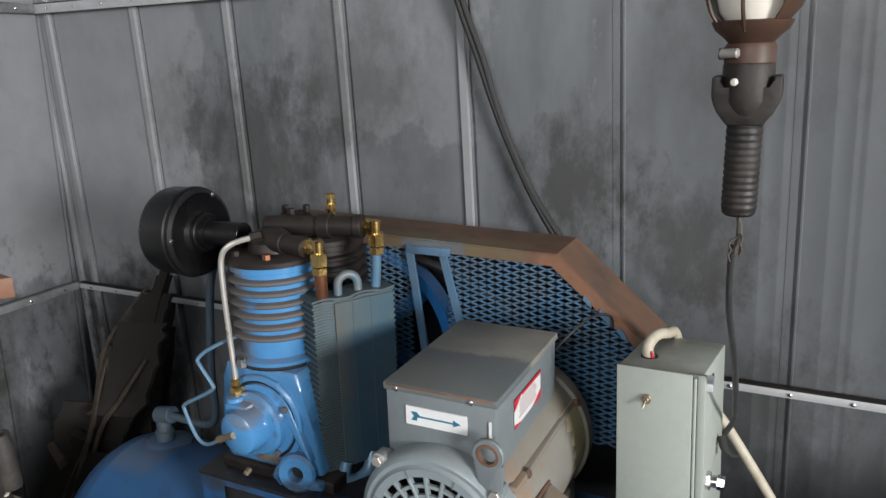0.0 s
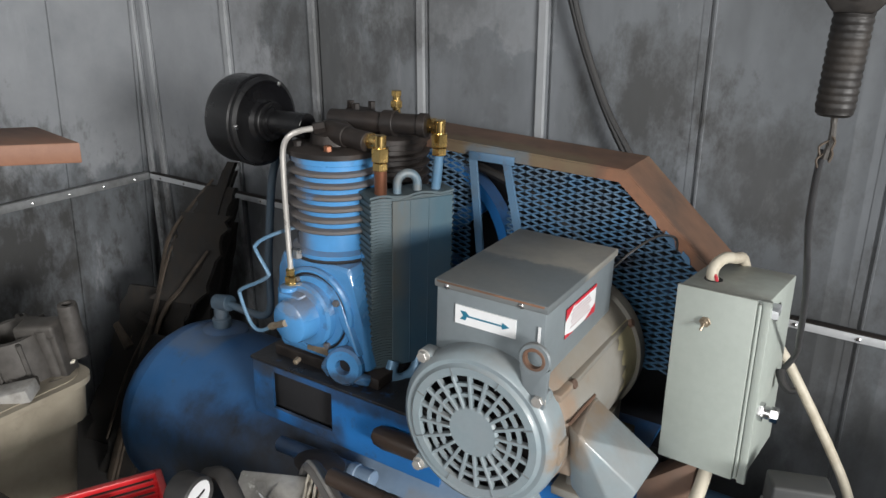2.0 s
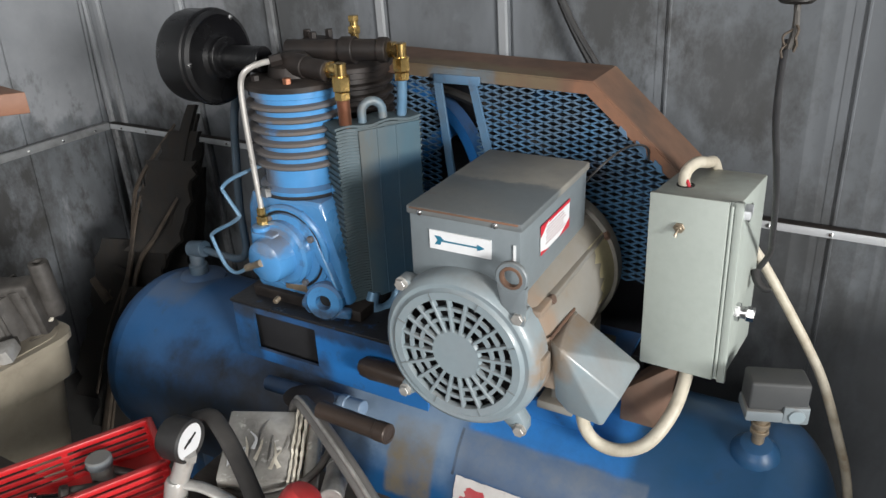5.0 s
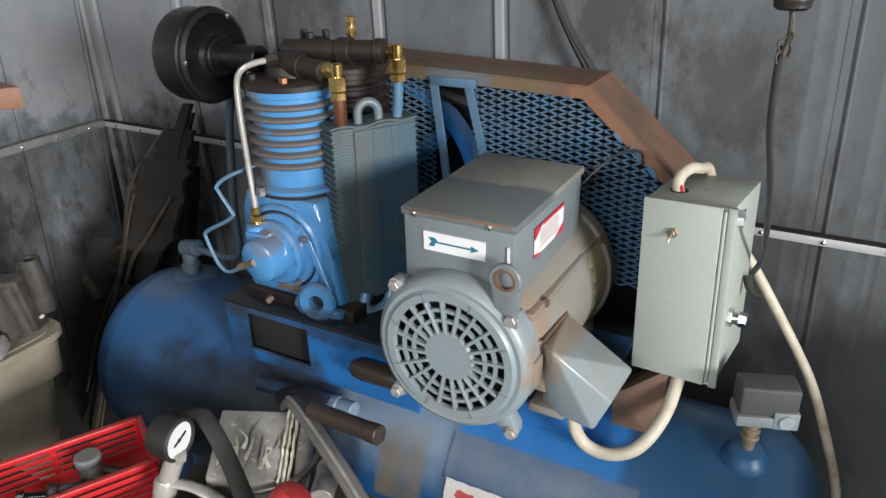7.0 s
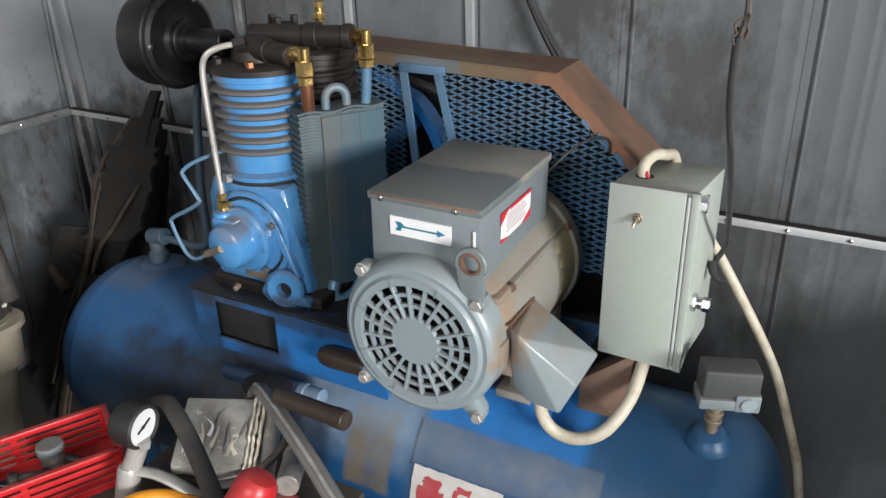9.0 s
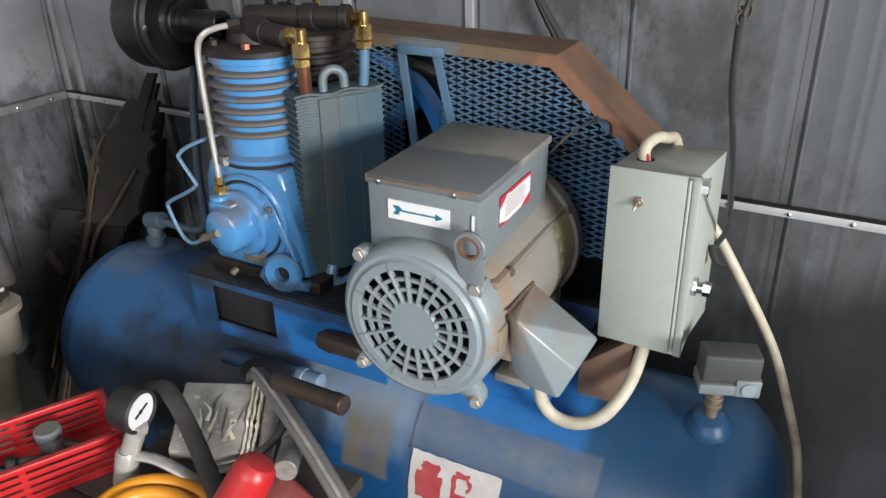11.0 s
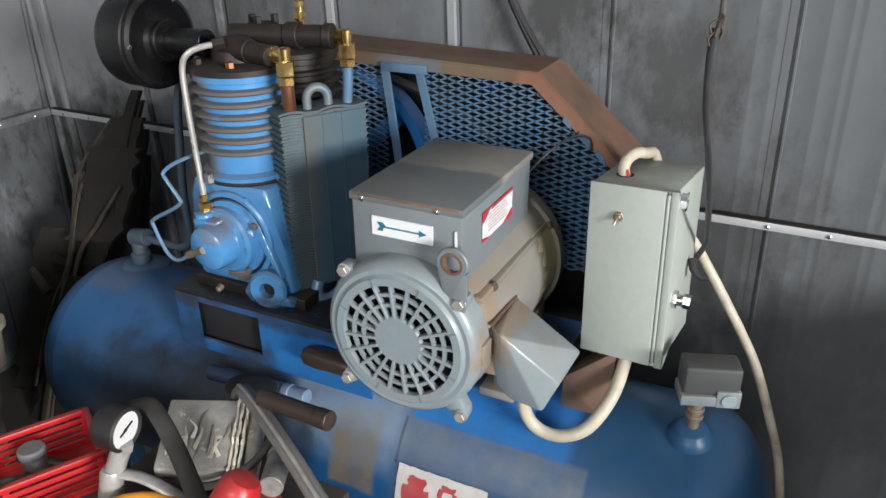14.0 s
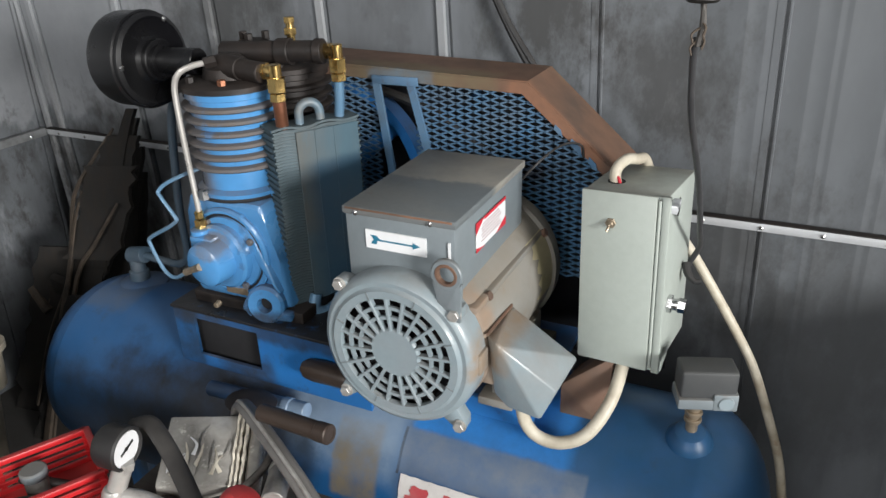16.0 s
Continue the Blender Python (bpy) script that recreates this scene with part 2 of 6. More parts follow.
def soot_and_shade(m, spots):
    """Smoke stains and painted shade on the wall sheets: ragged dark patches round given places (x, y, z, radius,
    depth).
    """
    nt = m.node_tree
    N, L = nt.nodes, nt.links
    bsdf = N["Principled BSDF"]
    link = bsdf.inputs["Base Color"].links[0]
    c = link.from_socket
    geo = N.new("ShaderNodeNewGeometry")
    mp = N.new("ShaderNodeMapping")
    mp.inputs["Scale"].default_value = (1, 1, 0.6)
    L.new(geo.outputs["Position"], mp.inputs[0])
    rag = N.new("ShaderNodeTexNoise")
    rag.inputs["Scale"].default_value, rag.inputs["Detail"].default_value, rag.inputs["Roughness"].default_value = 13.0, 8.0, 0.72
    L.new(mp.outputs[0], rag.inputs["Vector"])
    for x, y, z, r, depth in spots:
        d = N.new("ShaderNodeVectorMath")
        d.operation = "DISTANCE"
        L.new(geo.outputs["Position"], d.inputs[0])
        d.inputs[1].default_value = (x, y, z)
        k = N.new("ShaderNodeMath")
        k.operation = "MULTIPLY_ADD"
        L.new(rag.outputs["Fac"], k.inputs[0])
        k.inputs[1].default_value = r * 3.0
        L.new(d.outputs["Value"], k.inputs[2])
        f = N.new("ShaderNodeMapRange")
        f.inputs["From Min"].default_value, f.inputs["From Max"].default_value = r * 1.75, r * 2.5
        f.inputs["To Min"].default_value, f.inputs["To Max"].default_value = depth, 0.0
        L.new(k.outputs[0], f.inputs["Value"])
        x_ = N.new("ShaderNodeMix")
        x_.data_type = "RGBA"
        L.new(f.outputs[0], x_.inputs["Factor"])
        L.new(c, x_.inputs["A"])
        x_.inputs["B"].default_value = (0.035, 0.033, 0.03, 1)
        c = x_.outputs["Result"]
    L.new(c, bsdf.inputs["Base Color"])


# Smoke blotches, plus painted shade in the corner, behind the bin and low right.
SOOT_AND_SHADE = [(-1.1, 0.78, 1.38, 0.34, 0.6), (0.3, 0.78, 0.78, 0.3, 0.5), (-1.99, 0.16, 0.70, 0.48, 0.85), (-1.72, 0.78, 0.5, 0.35, 0.7), (-0.75, 0.78, 1.6, 0.3, 0.4), (-1.40, 0.78, 1.5, 0.2, 0.3), (0.62, 0.78, 0.62, 0.4, 0.3), (0.35, 0.78, 1.75, 0.3, 0.35), (-0.1, 0.78, 1.34, 0.2, 0.75), (0.18, 0.78, 1.2, 0.2, 0.6), (-1.75, 0.78, 0.75, 0.3, 0.8)]
def stain_and_light(m, x0, x1, z0, z1, soft, rag, color, depth, y_max=0.25, fine=18.0, y_min=-9.0):
    """A ragged, faded patch of wear, dust, painted light or painted shade, on the side that faces the bench."""
    nt = m.node_tree
    N, L = nt.nodes, nt.links
    bsdf = N["Principled BSDF"]
    c = bsdf.inputs["Base Color"].links[0].from_socket
    geo = N.new("ShaderNodeNewGeometry")
    n = N.new("ShaderNodeTexNoise")
    n.inputs["Scale"].default_value, n.inputs["Detail"].default_value, n.inputs["Roughness"].default_value = fine, 7.0, 0.65
    L.new(geo.outputs["Position"], n.inputs["Vector"])
    sh = N.new("ShaderNodeVectorMath")
    sh.operation = "MULTIPLY_ADD"
    L.new(n.outputs["Color"], sh.inputs[0])
    sh.inputs[1].default_value = (rag, rag, rag)
    L.new(geo.outputs["Position"], sh.inputs[2])
    sep = N.new("ShaderNodeSeparateXYZ")
    L.new(sh.outputs[0], sep.inputs[0])
    out = None
    for axis, lo, up in (("X", x0, 1), ("X", x1, -1), ("Z", z0, 1), ("Z", z1, -1), ("Y", y_max, -1), ("Y", y_min, 1)):
        r = N.new("ShaderNodeMapRange")
        r.interpolation_type = "SMOOTHSTEP"
        e = lo + rag * 0.5
        r.inputs["From Min"].default_value, r.inputs["From Max"].default_value = (e - soft, e + soft) if up > 0 else (e + soft, e - soft)
        L.new(sep.outputs[axis], r.inputs["Value"])
        if out is None:
            out = r.outputs[0]
        else:
            k = N.new("ShaderNodeMath")
            k.operation = "MULTIPLY"
            L.new(out, k.inputs[0])
            L.new(r.outputs[0], k.inputs[1])
            out = k.outputs[0]
    v = N.new("ShaderNodeMapRange")
    v.inputs["From Min"].default_value, v.inputs["From Max"].default_value = 0.3, 0.62
    v.inputs["To Min"].default_value, v.inputs["To Max"].default_value = depth * 0.45, depth
    L.new(n.outputs["Fac"], v.inputs["Value"])
    k = N.new("ShaderNodeMath")
    k.operation = "MULTIPLY"
    L.new(out, k.inputs[0])
    L.new(v.outputs[0], k.inputs[1])
    x_ = N.new("ShaderNodeMix")
    x_.data_type = "RGBA"
    L.new(k.outputs[0], x_.inputs["Factor"])
    L.new(c, x_.inputs["A"])
    x_.inputs["B"].default_value = (*color, 1)
    L.new(x_.outputs["Result"], bsdf.inputs["Base Color"])


stain_and_light(BLUE_TANK, -0.15, 0.185, 0.600, 0.665, 0.006, 0.03, (0.025, 0.18, 0.5), 0.95)
# Shade on the tank's right end, put into a darker blue.
stain_and_light(BLUE_TANK, 0.175, 0.7, 0.40, 0.70, 0.012, 0.03, (0.02, 0.07, 0.14), 0.75, y_max=0.6)
# Strongly lit zone left of the motor, painted as a pale haze.
stain_and_light(BLUE_TANK, -0.44, -0.16, 0.50, 0.66, 0.03, 0.04, (0.16, 0.225, 0.31), 0.95)
stain_and_light(BLUE_TANK, -0.158, 0.22, 0.53, 0.601, 0.004, 0.008, (0.14, 0.17, 0.215), 0.9)
stain_and_light(BLUE_TANK, -0.16, 0.3, 0.40, 0.545, 0.025, 0.05, (0.05, 0.085, 0.15), 0.8)
stain_and_light(BLUE_TANK, -0.315, -0.205, 0.44, 0.592, 0.008, 0.022, (0.175, 0.15, 0.11), 1.0, fine=26.0)
# Shade below the pump saddle, painted dark on the shell.
stain_and_light(BLUE_TANK, -0.75, -0.42, 0.50, 0.68, 0.03, 0.07, (0.03, 0.033, 0.04), 0.75, fine=12.0)
stain_and_light(BLUE_TANK, -0.163, -0.157, 0.525, 0.60, 0.0012, 0.004, (0.03, 0.03, 0.033), 1.0)
# Darker low on the saddle front.
stain_and_light(BLUE, -0.66, -0.50, 0.58, 0.66, 0.02, 0.06, (0.03, 0.034, 0.042), 0.9, y_max=0.2, fine=14.0)
stain_and_light(BLUE_BRIGHT, -0.625, -0.575, 0.925, 0.965, 0.006, 0.05, (0.17, 0.15, 0.135), 0.7, y_max=0.3, fine=24.0)
# Darker along the crankcase foot.
stain_and_light(BLUE_BRIGHT, -0.72, -0.45, 0.755, 0.79, 0.012, 0.05, (0.03, 0.03, 0.034), 0.8, y_max=0.6, fine=14.0)
stain_and_light(BLUE_BRIGHT, -0.80, -0.61, 1.03, 1.32, 0.02, 0.07, (0.14, 0.122, 0.11), 0.8, y_max=0.6, fine=12.0)
# Deep shade under the pump, painted near black on the lower shell.
stain_and_light(BLUE_TANK, -0.98, -0.36, 0.10, 0.60, 0.03, 0.14, (0.011, 0.012, 0.014), 0.95, y_max=0.6, fine=9.0)
# Darker at the saddle's left end.
stain_and_light(BLUE, -0.80, -0.70, 0.58, 0.76, 0.01, 0.04, (0.014, 0.035, 0.07), 0.85, y_max=0.2, fine=16.0)
# Shaded lower front of the far dome, painted near black.
stain_and_light(BLUE_TANK, -1.45, -0.72, 0.10, 0.52, 0.05, 0.25, (0.007, 0.013, 0.021), 0.93, y_max=0.6, fine=6.0)
stain_and_light(BLUE_TANK, -1.17, -1.03, 0.645, 0.70, 0.012, 0.04, (0.10, 0.11, 0.12), 0.6, y_max=0.6, fine=10.0)
# Darker along the saddle's upper edge.
stain_and_light(BLUE, -0.78, -0.25, 0.715, 0.77, 0.01, 0.06, (0.03, 0.032, 0.036), 0.8, y_max=0.2, fine=14.0)
# The painted lit haze again, over the dark patches.
stain_and_light(BLUE_TANK, -0.44, -0.165, 0.552, 0.665, 0.03, 0.07, (0.2, 0.275, 0.37), 0.85, fine=10.0)
stain_and_light(GREY_FAN, 0.04, 0.085, 0.84, 0.94, 0.012, 0.04, (0.27, 0.19, 0.12), 0.85, fine=20.0)
stain_and_light(GREY_FAN, 0.10, 0.2, 0.80, 0.87, 0.012, 0.04, (0.23, 0.2, 0.17), 0.3, fine=20.0)
stain_and_light(GREY_BODY, -0.02, 0.06, 0.72, 0.99, 0.02, 0.08, (0.27, 0.16, 0.09), 0.6, y_max=0.06, fine=16.0)
stain_and_light(GREY_BODY, -0.3, 0.3, 0.6, 1.1, 0.02, 0.1, (0.12, 0.105, 0.078), 0.75, y_max=0.7, fine=12.0, y_min=0.27)
stain_and_light(TEAL_DARK, -0.425, -0.3, 0.7, 1.10, 0.015, 0.04, (0.02, 0.058, 0.1), 0.8, y_max=0.6, fine=9.0)
stain_and_light(TEAL_DARK, -0.47, -0.425, 0.95, 1.2, 0.015, 0.05, (0.10, 0.085, 0.06), 0.5, y_max=0.6, fine=20.0)
stain_and_light(LID, -0.24, 0.03, 1.05, 1.2, 0.008, 0.1, (0.29, 0.275, 0.24), 0.9, y_max=0.6, fine=10.0, y_min=0.17)
stain_and_light(SHEET, -1.5, -0.5, 1.2, 1.62, 0.025, 0.55, (0.06, 0.058, 0.057), 0.35, y_max=2.0, fine=5.0)
stain_and_light(SHEET, -0.95, -0.35, 1.45, 1.95, 0.02, 0.45, (0.24, 0.25, 0.262), 0.6, y_max=2.0, fine=8.0)
# Right-hand sheets painted darker, for the weaker light on them.
stain_and_light(SHEET, 0.15, 6.5, 0.3, 2.2, 0.08, 0.3, (0.105, 0.113, 0.122), 0.75, y_max=2.0, fine=5.0)
# Left wall and corner painted paler, for the stronger light there.
stain_and_light(SHEET, -2.1, -1.3, 0.92, 2.1, 0.03, 0.5, (0.27, 0.28, 0.295), 0.9, y_max=2.0, fine=4.0)
stain_and_light(RUST, -0.5, -0.12, 1.2, 1.27, 0.02, 0.08, (0.15, 0.12, 0.07), 0.8, y_max=0.54, fine=16.0)
stain_and_light(RUST, -0.44, -0.27, 1.2, 1.25, 0.01, 0.05, (0.09, 0.17, 0.25), 0.55, y_max=0.49, fine=22.0)
stain_and_light(RUST, -0.09, 0.12, 1.06, 1.245, 0.012, 0.04, (0.27, 0.125, 0.07), 0.7, y_max=0.488, fine=22.0)
soot_and_shade(SHEET, SOOT_AND_SHADE)
soot_and_shade(STRIP, SOOT_AND_SHADE)
DIM = mat("dark_boards", (0.10, 0.095, 0.088), 0.8, second=(0.06, 0.055, 0.05), scale=4, stretch=(4, 4, 1))
CEIL = mat("silver_roof_sheet", (0.16, 0.16, 0.165), 0.3, metal=0.7, second=(0.05, 0.05, 0.05), amount=0.9, scale=5)


# ---- mesh helpers ----
def smooth(bm, angle=35):
    for f in bm.faces:
        f.smooth = True
    for e in bm.edges:
        if len(e.link_faces) == 2 and e.calc_face_angle(0) > radians(angle):
            e.smooth = False
    return bm


def part(name, bm, material, parent=None, label="", angle=35):
    bmesh.ops.recalc_face_normals(bm, faces=bm.faces)
    smooth(bm, angle)
    me = bpy.data.meshes.new(name)
    bm.to_mesh(me)
    bm.free()
    me.materials.append(material)
    ob = new(name, me)
    if parent is not None:
        ob.parent = parent
    return tagged(ob, label) if label else ob


def thing(name, label, category, group="", kind="", at=(0, 0, 0)):
    ob = new(name)
    ob.empty_display_size = 0.05
    ob.location = at
    return tagged(ob, label, category, group, kind)


def under(ob):
    """Meshes are written in world places; this keeps them there below a thing that has its own origin."""
    for c in ob.children:
        c.matrix_parent_inverse = ob.matrix_basis.inverted()
    return ob


def box(x0, x1, y0, y1, z0, z1, b=0.003, seg=2, m=None):
    bm = bmesh.new()
    bmesh.ops.create_cube(bm, size=1, matrix=Matrix.LocRotScale(((x0 + x1) / 2, (y0 + y1) / 2, (z0 + z1) / 2), None, (x1 - x0, y1 - y0, z1 - z0)))
    if b:
        bmesh.ops.bevel(bm, geom=list(bm.edges), offset=b, segments=seg, profile=0.5, affect="EDGES")
    if m is not None:
        bmesh.ops.transform(bm, matrix=m, verts=bm.verts)
    return bm


def axis_pose(origin, direction):
    """A pose whose z runs along the direction."""
    return Matrix.Translation(origin) @ Vector(direction).to_track_quat("Z", "Y").to_matrix().to_4x4()


def lathe(profile, m, seg=32):
    """Turns (radius, height) pairs round z of the pose m."""
    bm = bmesh.new()
    rings = []
    for r, h in profile:
        if r < 1e-6:
            rings.append([bm.verts.new(m @ Vector((0, 0, h)))])
        else:
            rings.append([bm.verts.new(m @ Vector((r * math.cos(2 * math.pi * i / seg), r * math.sin(2 * math.pi * i / seg), h))) for i in range(seg)])
    for a, b in zip(rings, rings[1:]):
        for i in range(seg):
            j = (i + 1) % seg
            f = [a[i % len(a)], a[j % len(a)], b[j % len(b)], b[i % len(b)]]
            f = list(dict.fromkeys(f))
            if len(f) > 2:
                bm.faces.new(f)
    if profile[0] == profile[-1]:
        bmesh.ops.remove_doubles(bm, verts=bm.verts, dist=1e-6)
        return bm
    for ring in (rings[0], rings[-1]):
        if len(ring) > 1:
            bm.faces.new(ring)
    return bm


def rod(a, b, r, seg=16, bev=0.0015):
    a, b = Vector(a), Vector(b)
    n = (b - a).length
    bev = min(bev, r * 0.4, n * 0.3)
    return lathe([(r - bev, 0), (r, bev), (r, n - bev), (r - bev, n)], axis_pose(a, b - a), seg)


def hexnut(a, b, r):
    return rod(a, b, r, 6, 0.001)


def curve_points(points, steps=6):
    """A Catmull-Rom line through the points."""
    p = [Vector(q) for q in points]
    p = [p[0] * 2 - p[1]] + p + [p[-1] * 2 - p[-2]]
    out = []
    for i in range(1, len(p) - 2):
        for k in range(steps):
            t = k / steps
            out.append(0.5 * (2 * p[i] + (p[i + 1] - p[i - 1]) * t + (2 * p[i - 1] - 5 * p[i] + 4 * p[i + 1] - p[i + 2]) * t * t
                              + (3 * p[i] - p[i - 1] - 3 * p[i + 1] + p[i + 2]) * t ** 3))
    return out + [p[-2]]


def tube(points, r, seg=10, steps=6, flat=1.0, closed=False):
    """A round or flattened line swept through the points; r may be a pair, from start to end."""
    pts = curve_points(points, steps) if steps > 1 else [Vector(q) for q in points]
    bm = bmesh.new()
    rings = []
    n = Vector((0, 0, 1))
    for i, q in enumerate(pts):
        d = (pts[min(i + 1, len(pts) - 1)] - pts[max(i - 1, 0)]).normalized()
        n = (n - d * n.dot(d))
        if n.length < 0.05:
            n = d.orthogonal()
        n.normalize()
        s = d.cross(n)
        k = i / (len(pts) - 1)
        rad = r if isinstance(r, (int, float)) else r[0] + (r[1] - r[0]) * k
        rings.append([bm.verts.new(q + (n * math.cos(a) * flat + s * math.sin(a)) * rad) for a in (2 * math.pi * j / seg for j in range(seg))])
    for a, b in zip(rings, rings[1:]):
        for i in range(seg):
            bm.faces.new([a[i], a[(i + 1) % seg], b[(i + 1) % seg], b[i]])
    bm.faces.new(rings[0]), bm.faces.new(rings[-1])
    return bm


def prism(poly, origin, u, v, depth, b=0.0):
    """A flat outline in the plane of u and v, made thick along u x v."""
    o, u, v = Vector(origin), Vector(u), Vector(v)
    w = u.cross(v).normalized() * depth
    bm = bmesh.new()
    lo = [bm.verts.new(o + u * x + v * y) for x, y in poly]
    hi = [bm.verts.new(o + u * x + v * y + w) for x, y in poly]
    bm.faces.new(lo), bm.faces.new(hi)
    for i in range(len(poly)):
        j = (i + 1) % len(poly)
        bm.faces.new([lo[i], lo[j], hi[j], hi[i]])
    if b:
        bmesh.ops.bevel(bm, geom=list(bm.edges), offset=b, segments=2, profile=0.5, affect="EDGES")
    return bm


def hull(points, b=0.004):
    bm = bmesh.new()
    for q in points:
        bm.verts.new(q)
    bmesh.ops.convex_hull(bm, input=bm.verts)
    bmesh.ops.dissolve_limit(bm, angle_limit=radians(3), verts=bm.verts, edges=bm.edges)
    if b:
        bmesh.ops.bevel(bm, geom=list(bm.edges), offset=b, segments=2, profile=0.5, affect="EDGES")
    return bm


def join(*bms):
    out = bms[0]
    for b in bms[1:]:
        me = bpy.data.meshes.new("tmp")
        b.to_mesh(me)
        b.free()
        out.from_mesh(me)
        bpy.data.meshes.remove(me)
    return out


def frame_plate(x0, x1, z0, z1, hx0, hx1, hz0, hz1, y0, y1):
    """An upright plate with one rectangular hole, in the plane of x and z."""
    bm = bmesh.new()
    outer, inner = [(x0, z0), (x1, z0), (x1, z1), (x0, z1)], [(hx0, hz0), (hx1, hz0), (hx1, hz1), (hx0, hz1)]
    v = [[bm.verts.new((x, y, z)) for x, z in ring] for y in (y0, y1) for ring in (outer, inner)]
    fo, fi, bo, bi = v
    for i in range(4):
        j = (i + 1) % 4
        bm.faces.new([fo[i], fo[j], fi[j], fi[i]])
        bm.faces.new([bo[i], bo[j], bi[j], bi[i]])
        bm.faces.new([fo[i], fo[j], bo[j], bo[i]])
        bm.faces.new([fi[i], fi[j], bi[j], bi[i]])
    return bm


# ---- the shed ----
X0, X1, Y0, Y1, Z1 = ROOM["x0"], ROOM["x1"], ROOM["y0"], ROOM["y1"], ROOM["z1"]
tagged(part("floor", box(X0 - 0.1, X1 + 0.1, Y0 - 0.1, Y1 + 0.1, -0.12, 0, 0), CONCRETE), "dirty grey concrete shed floor", "floor", kind="structure")
tagged(part("ceiling", box(X0 - 0.1, X1 + 0.1, Y0 - 0.1, Y1 + 0.1, Z1, Z1 + 0.05, 0), CEIL), "dull silver sheet metal shed ceiling", "ceiling", kind="structure")
wall_b = tagged(part("wall_back", box(X0 - 0.1, X1 + 0.1, Y1 + 0.02, Y1 + 0.1, 0, Z1, 0), SHEET), "stained grey sheet steel shed wall", "wall", kind="structure")
wall_l = tagged(part("wall_left", box(X0 - 0.1, X0 - 0.02, Y0, Y1 + 0.02, 0, Z1, 0), SHEET), "grey sheet steel shed side wall", "wall", kind="structure")
tagged(part("wall_right", join(box(X1, X1 + 0.08, Y0, WIN["y0"], 0, Z1, 0), box(X1, X1 + 0.08, WIN["y1"], Y1 + 0.1, 0, Z1, 0), box(X1, X1 + 0.08, WIN["y0"], WIN["y1"], 0, WIN["z0"], 0),
                               box(X1, X1 + 0.08, WIN["y0"], WIN["y1"], WIN["z1"], Z1, 0)), DIM), "grey-brown boarded shed wall with a wide window opening", "wall", kind="structure")
tagged(part("wall_front", join(box(X0 - 0.1, HIGH["x0"], Y0 - 0.08, Y0, 0, Z1, 0), box(HIGH["x1"], X1 + 0.1, Y0 - 0.08, Y0, 0, Z1, 0), box(HIGH["x0"], HIGH["x1"], Y0 - 0.08, Y0, 0, HIGH["z0"], 0),
                               box(HIGH["x0"], HIGH["x1"], Y0 - 0.08, Y0, HIGH["z1"], Z1, 0)), DIM), "grey-brown boarded shed wall with a high opening for the fill lamp", "wall", kind="structure")
# Unseen low panel, added to keep window light off the tank's right end.
tagged(part("wall_partition", box(1.1, 1.16, -0.5, Y1 - 0.005, 0, 0.84, 0.004), DIM), "low grey-brown boarded panel, unseen, added to shade the tank end", "wall", kind="structure")
tagged(part("ground", join(box(-80, 80, -160, Y0 - 0.12, -0.16, -0.1, 0), box(X1 + 0.12, 80, Y0 - 0.12, 80, -0.16, -0.1, 0)), CONCRETE), "bare grey yard outside the shed", "ground", kind="structure")

LEAN = 0.03


def sheet_profile(w, rib, flutes):
    """The section of one wall sheet, seam to seam: (along the wall, out of the wall)."""
    p = [(0, 0)]
    if rib is None:
        p += [(0.010, 0), (0.011, -0.008), (0.016, -0.008), (0.017, 0)]
    elif rib:
        p += [(0.034, 0), (0.035, -0.009), (0.043, -0.009), (0.044, 0)]
    else:
        p += [(0.017, 0), (0.0175, -0.007), (0.0245, -0.007), (0.025, 0.002), (0.029, 0.002), (0.0305, 0)]
    for f in flutes:
        p += [(f, 0), (f + 0.006, 0.0012), (f + 0.010, 0.0012), (f + 0.016, 0)]
    return p + [(w, 0)]


def wall_sheet(parent, start, along, out, w, rib, flutes, z0, z1):
    """One sheet of wall cladding, with its rib, seam and shallow flutes."""
    bm = bmesh.new()
    prof = sheet_profile(w, rib, flutes)
    a, o = Vector(along), Vector(out)
    rows = []
    for z in (z0, z1):
        rows.append([bm.verts.new(Vector(start) + a * (s - LEAN * (z - 1.2)) + o * h + Vector((0, 0, z))) for s, h in prof])
    rows.append([bm.verts.new(v.co - o * 0.004) for v in rows[1]])
    rows.append([bm.verts.new(v.co - o * 0.004) for v in rows[0]])
    for k in range(4):
        r0, r1 = rows[k], rows[(k + 1) % 4]
        for i in range(len(prof) - 1):
            bm.faces.new([r0[i], r0[i + 1], r1[i + 1], r1[i]])
    if rib:
        # Pale strip on the rib: light caught by its flank, put into colour.
        st = bmesh.new()
        sec = [(0.004, 0.0), (0.007, 0.009), (0.026, 0.009), (0.029, 0.0)]
        ends = [[st.verts.new(Vector(start) + a * (s - LEAN * (z - 1.2)) + o * h + Vector((0, 0, z))) for s, h in sec] for z in (z0, z1)]
        for i in range(4):
            st.faces.new([ends[0][i], ends[0][(i + 1) % 4], ends[1][(i + 1) % 4], ends[1][i]])
        st.faces.new(ends[0]), st.faces.new(ends[1])
        part("cover_strip", st, STRIP, parent)
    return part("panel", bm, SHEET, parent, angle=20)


XS = [-2.02, -1.95, -1.545, -1.163, -0.768, -0.399, 0.005, 0.40, 0.785, 1.175, 1.565, 1.955, 2.345, 2.735, 3.125, 3.515, 3.905, 4.295, 4.685, 5.075, 5.465, 5.855, 6.245, 6.58]
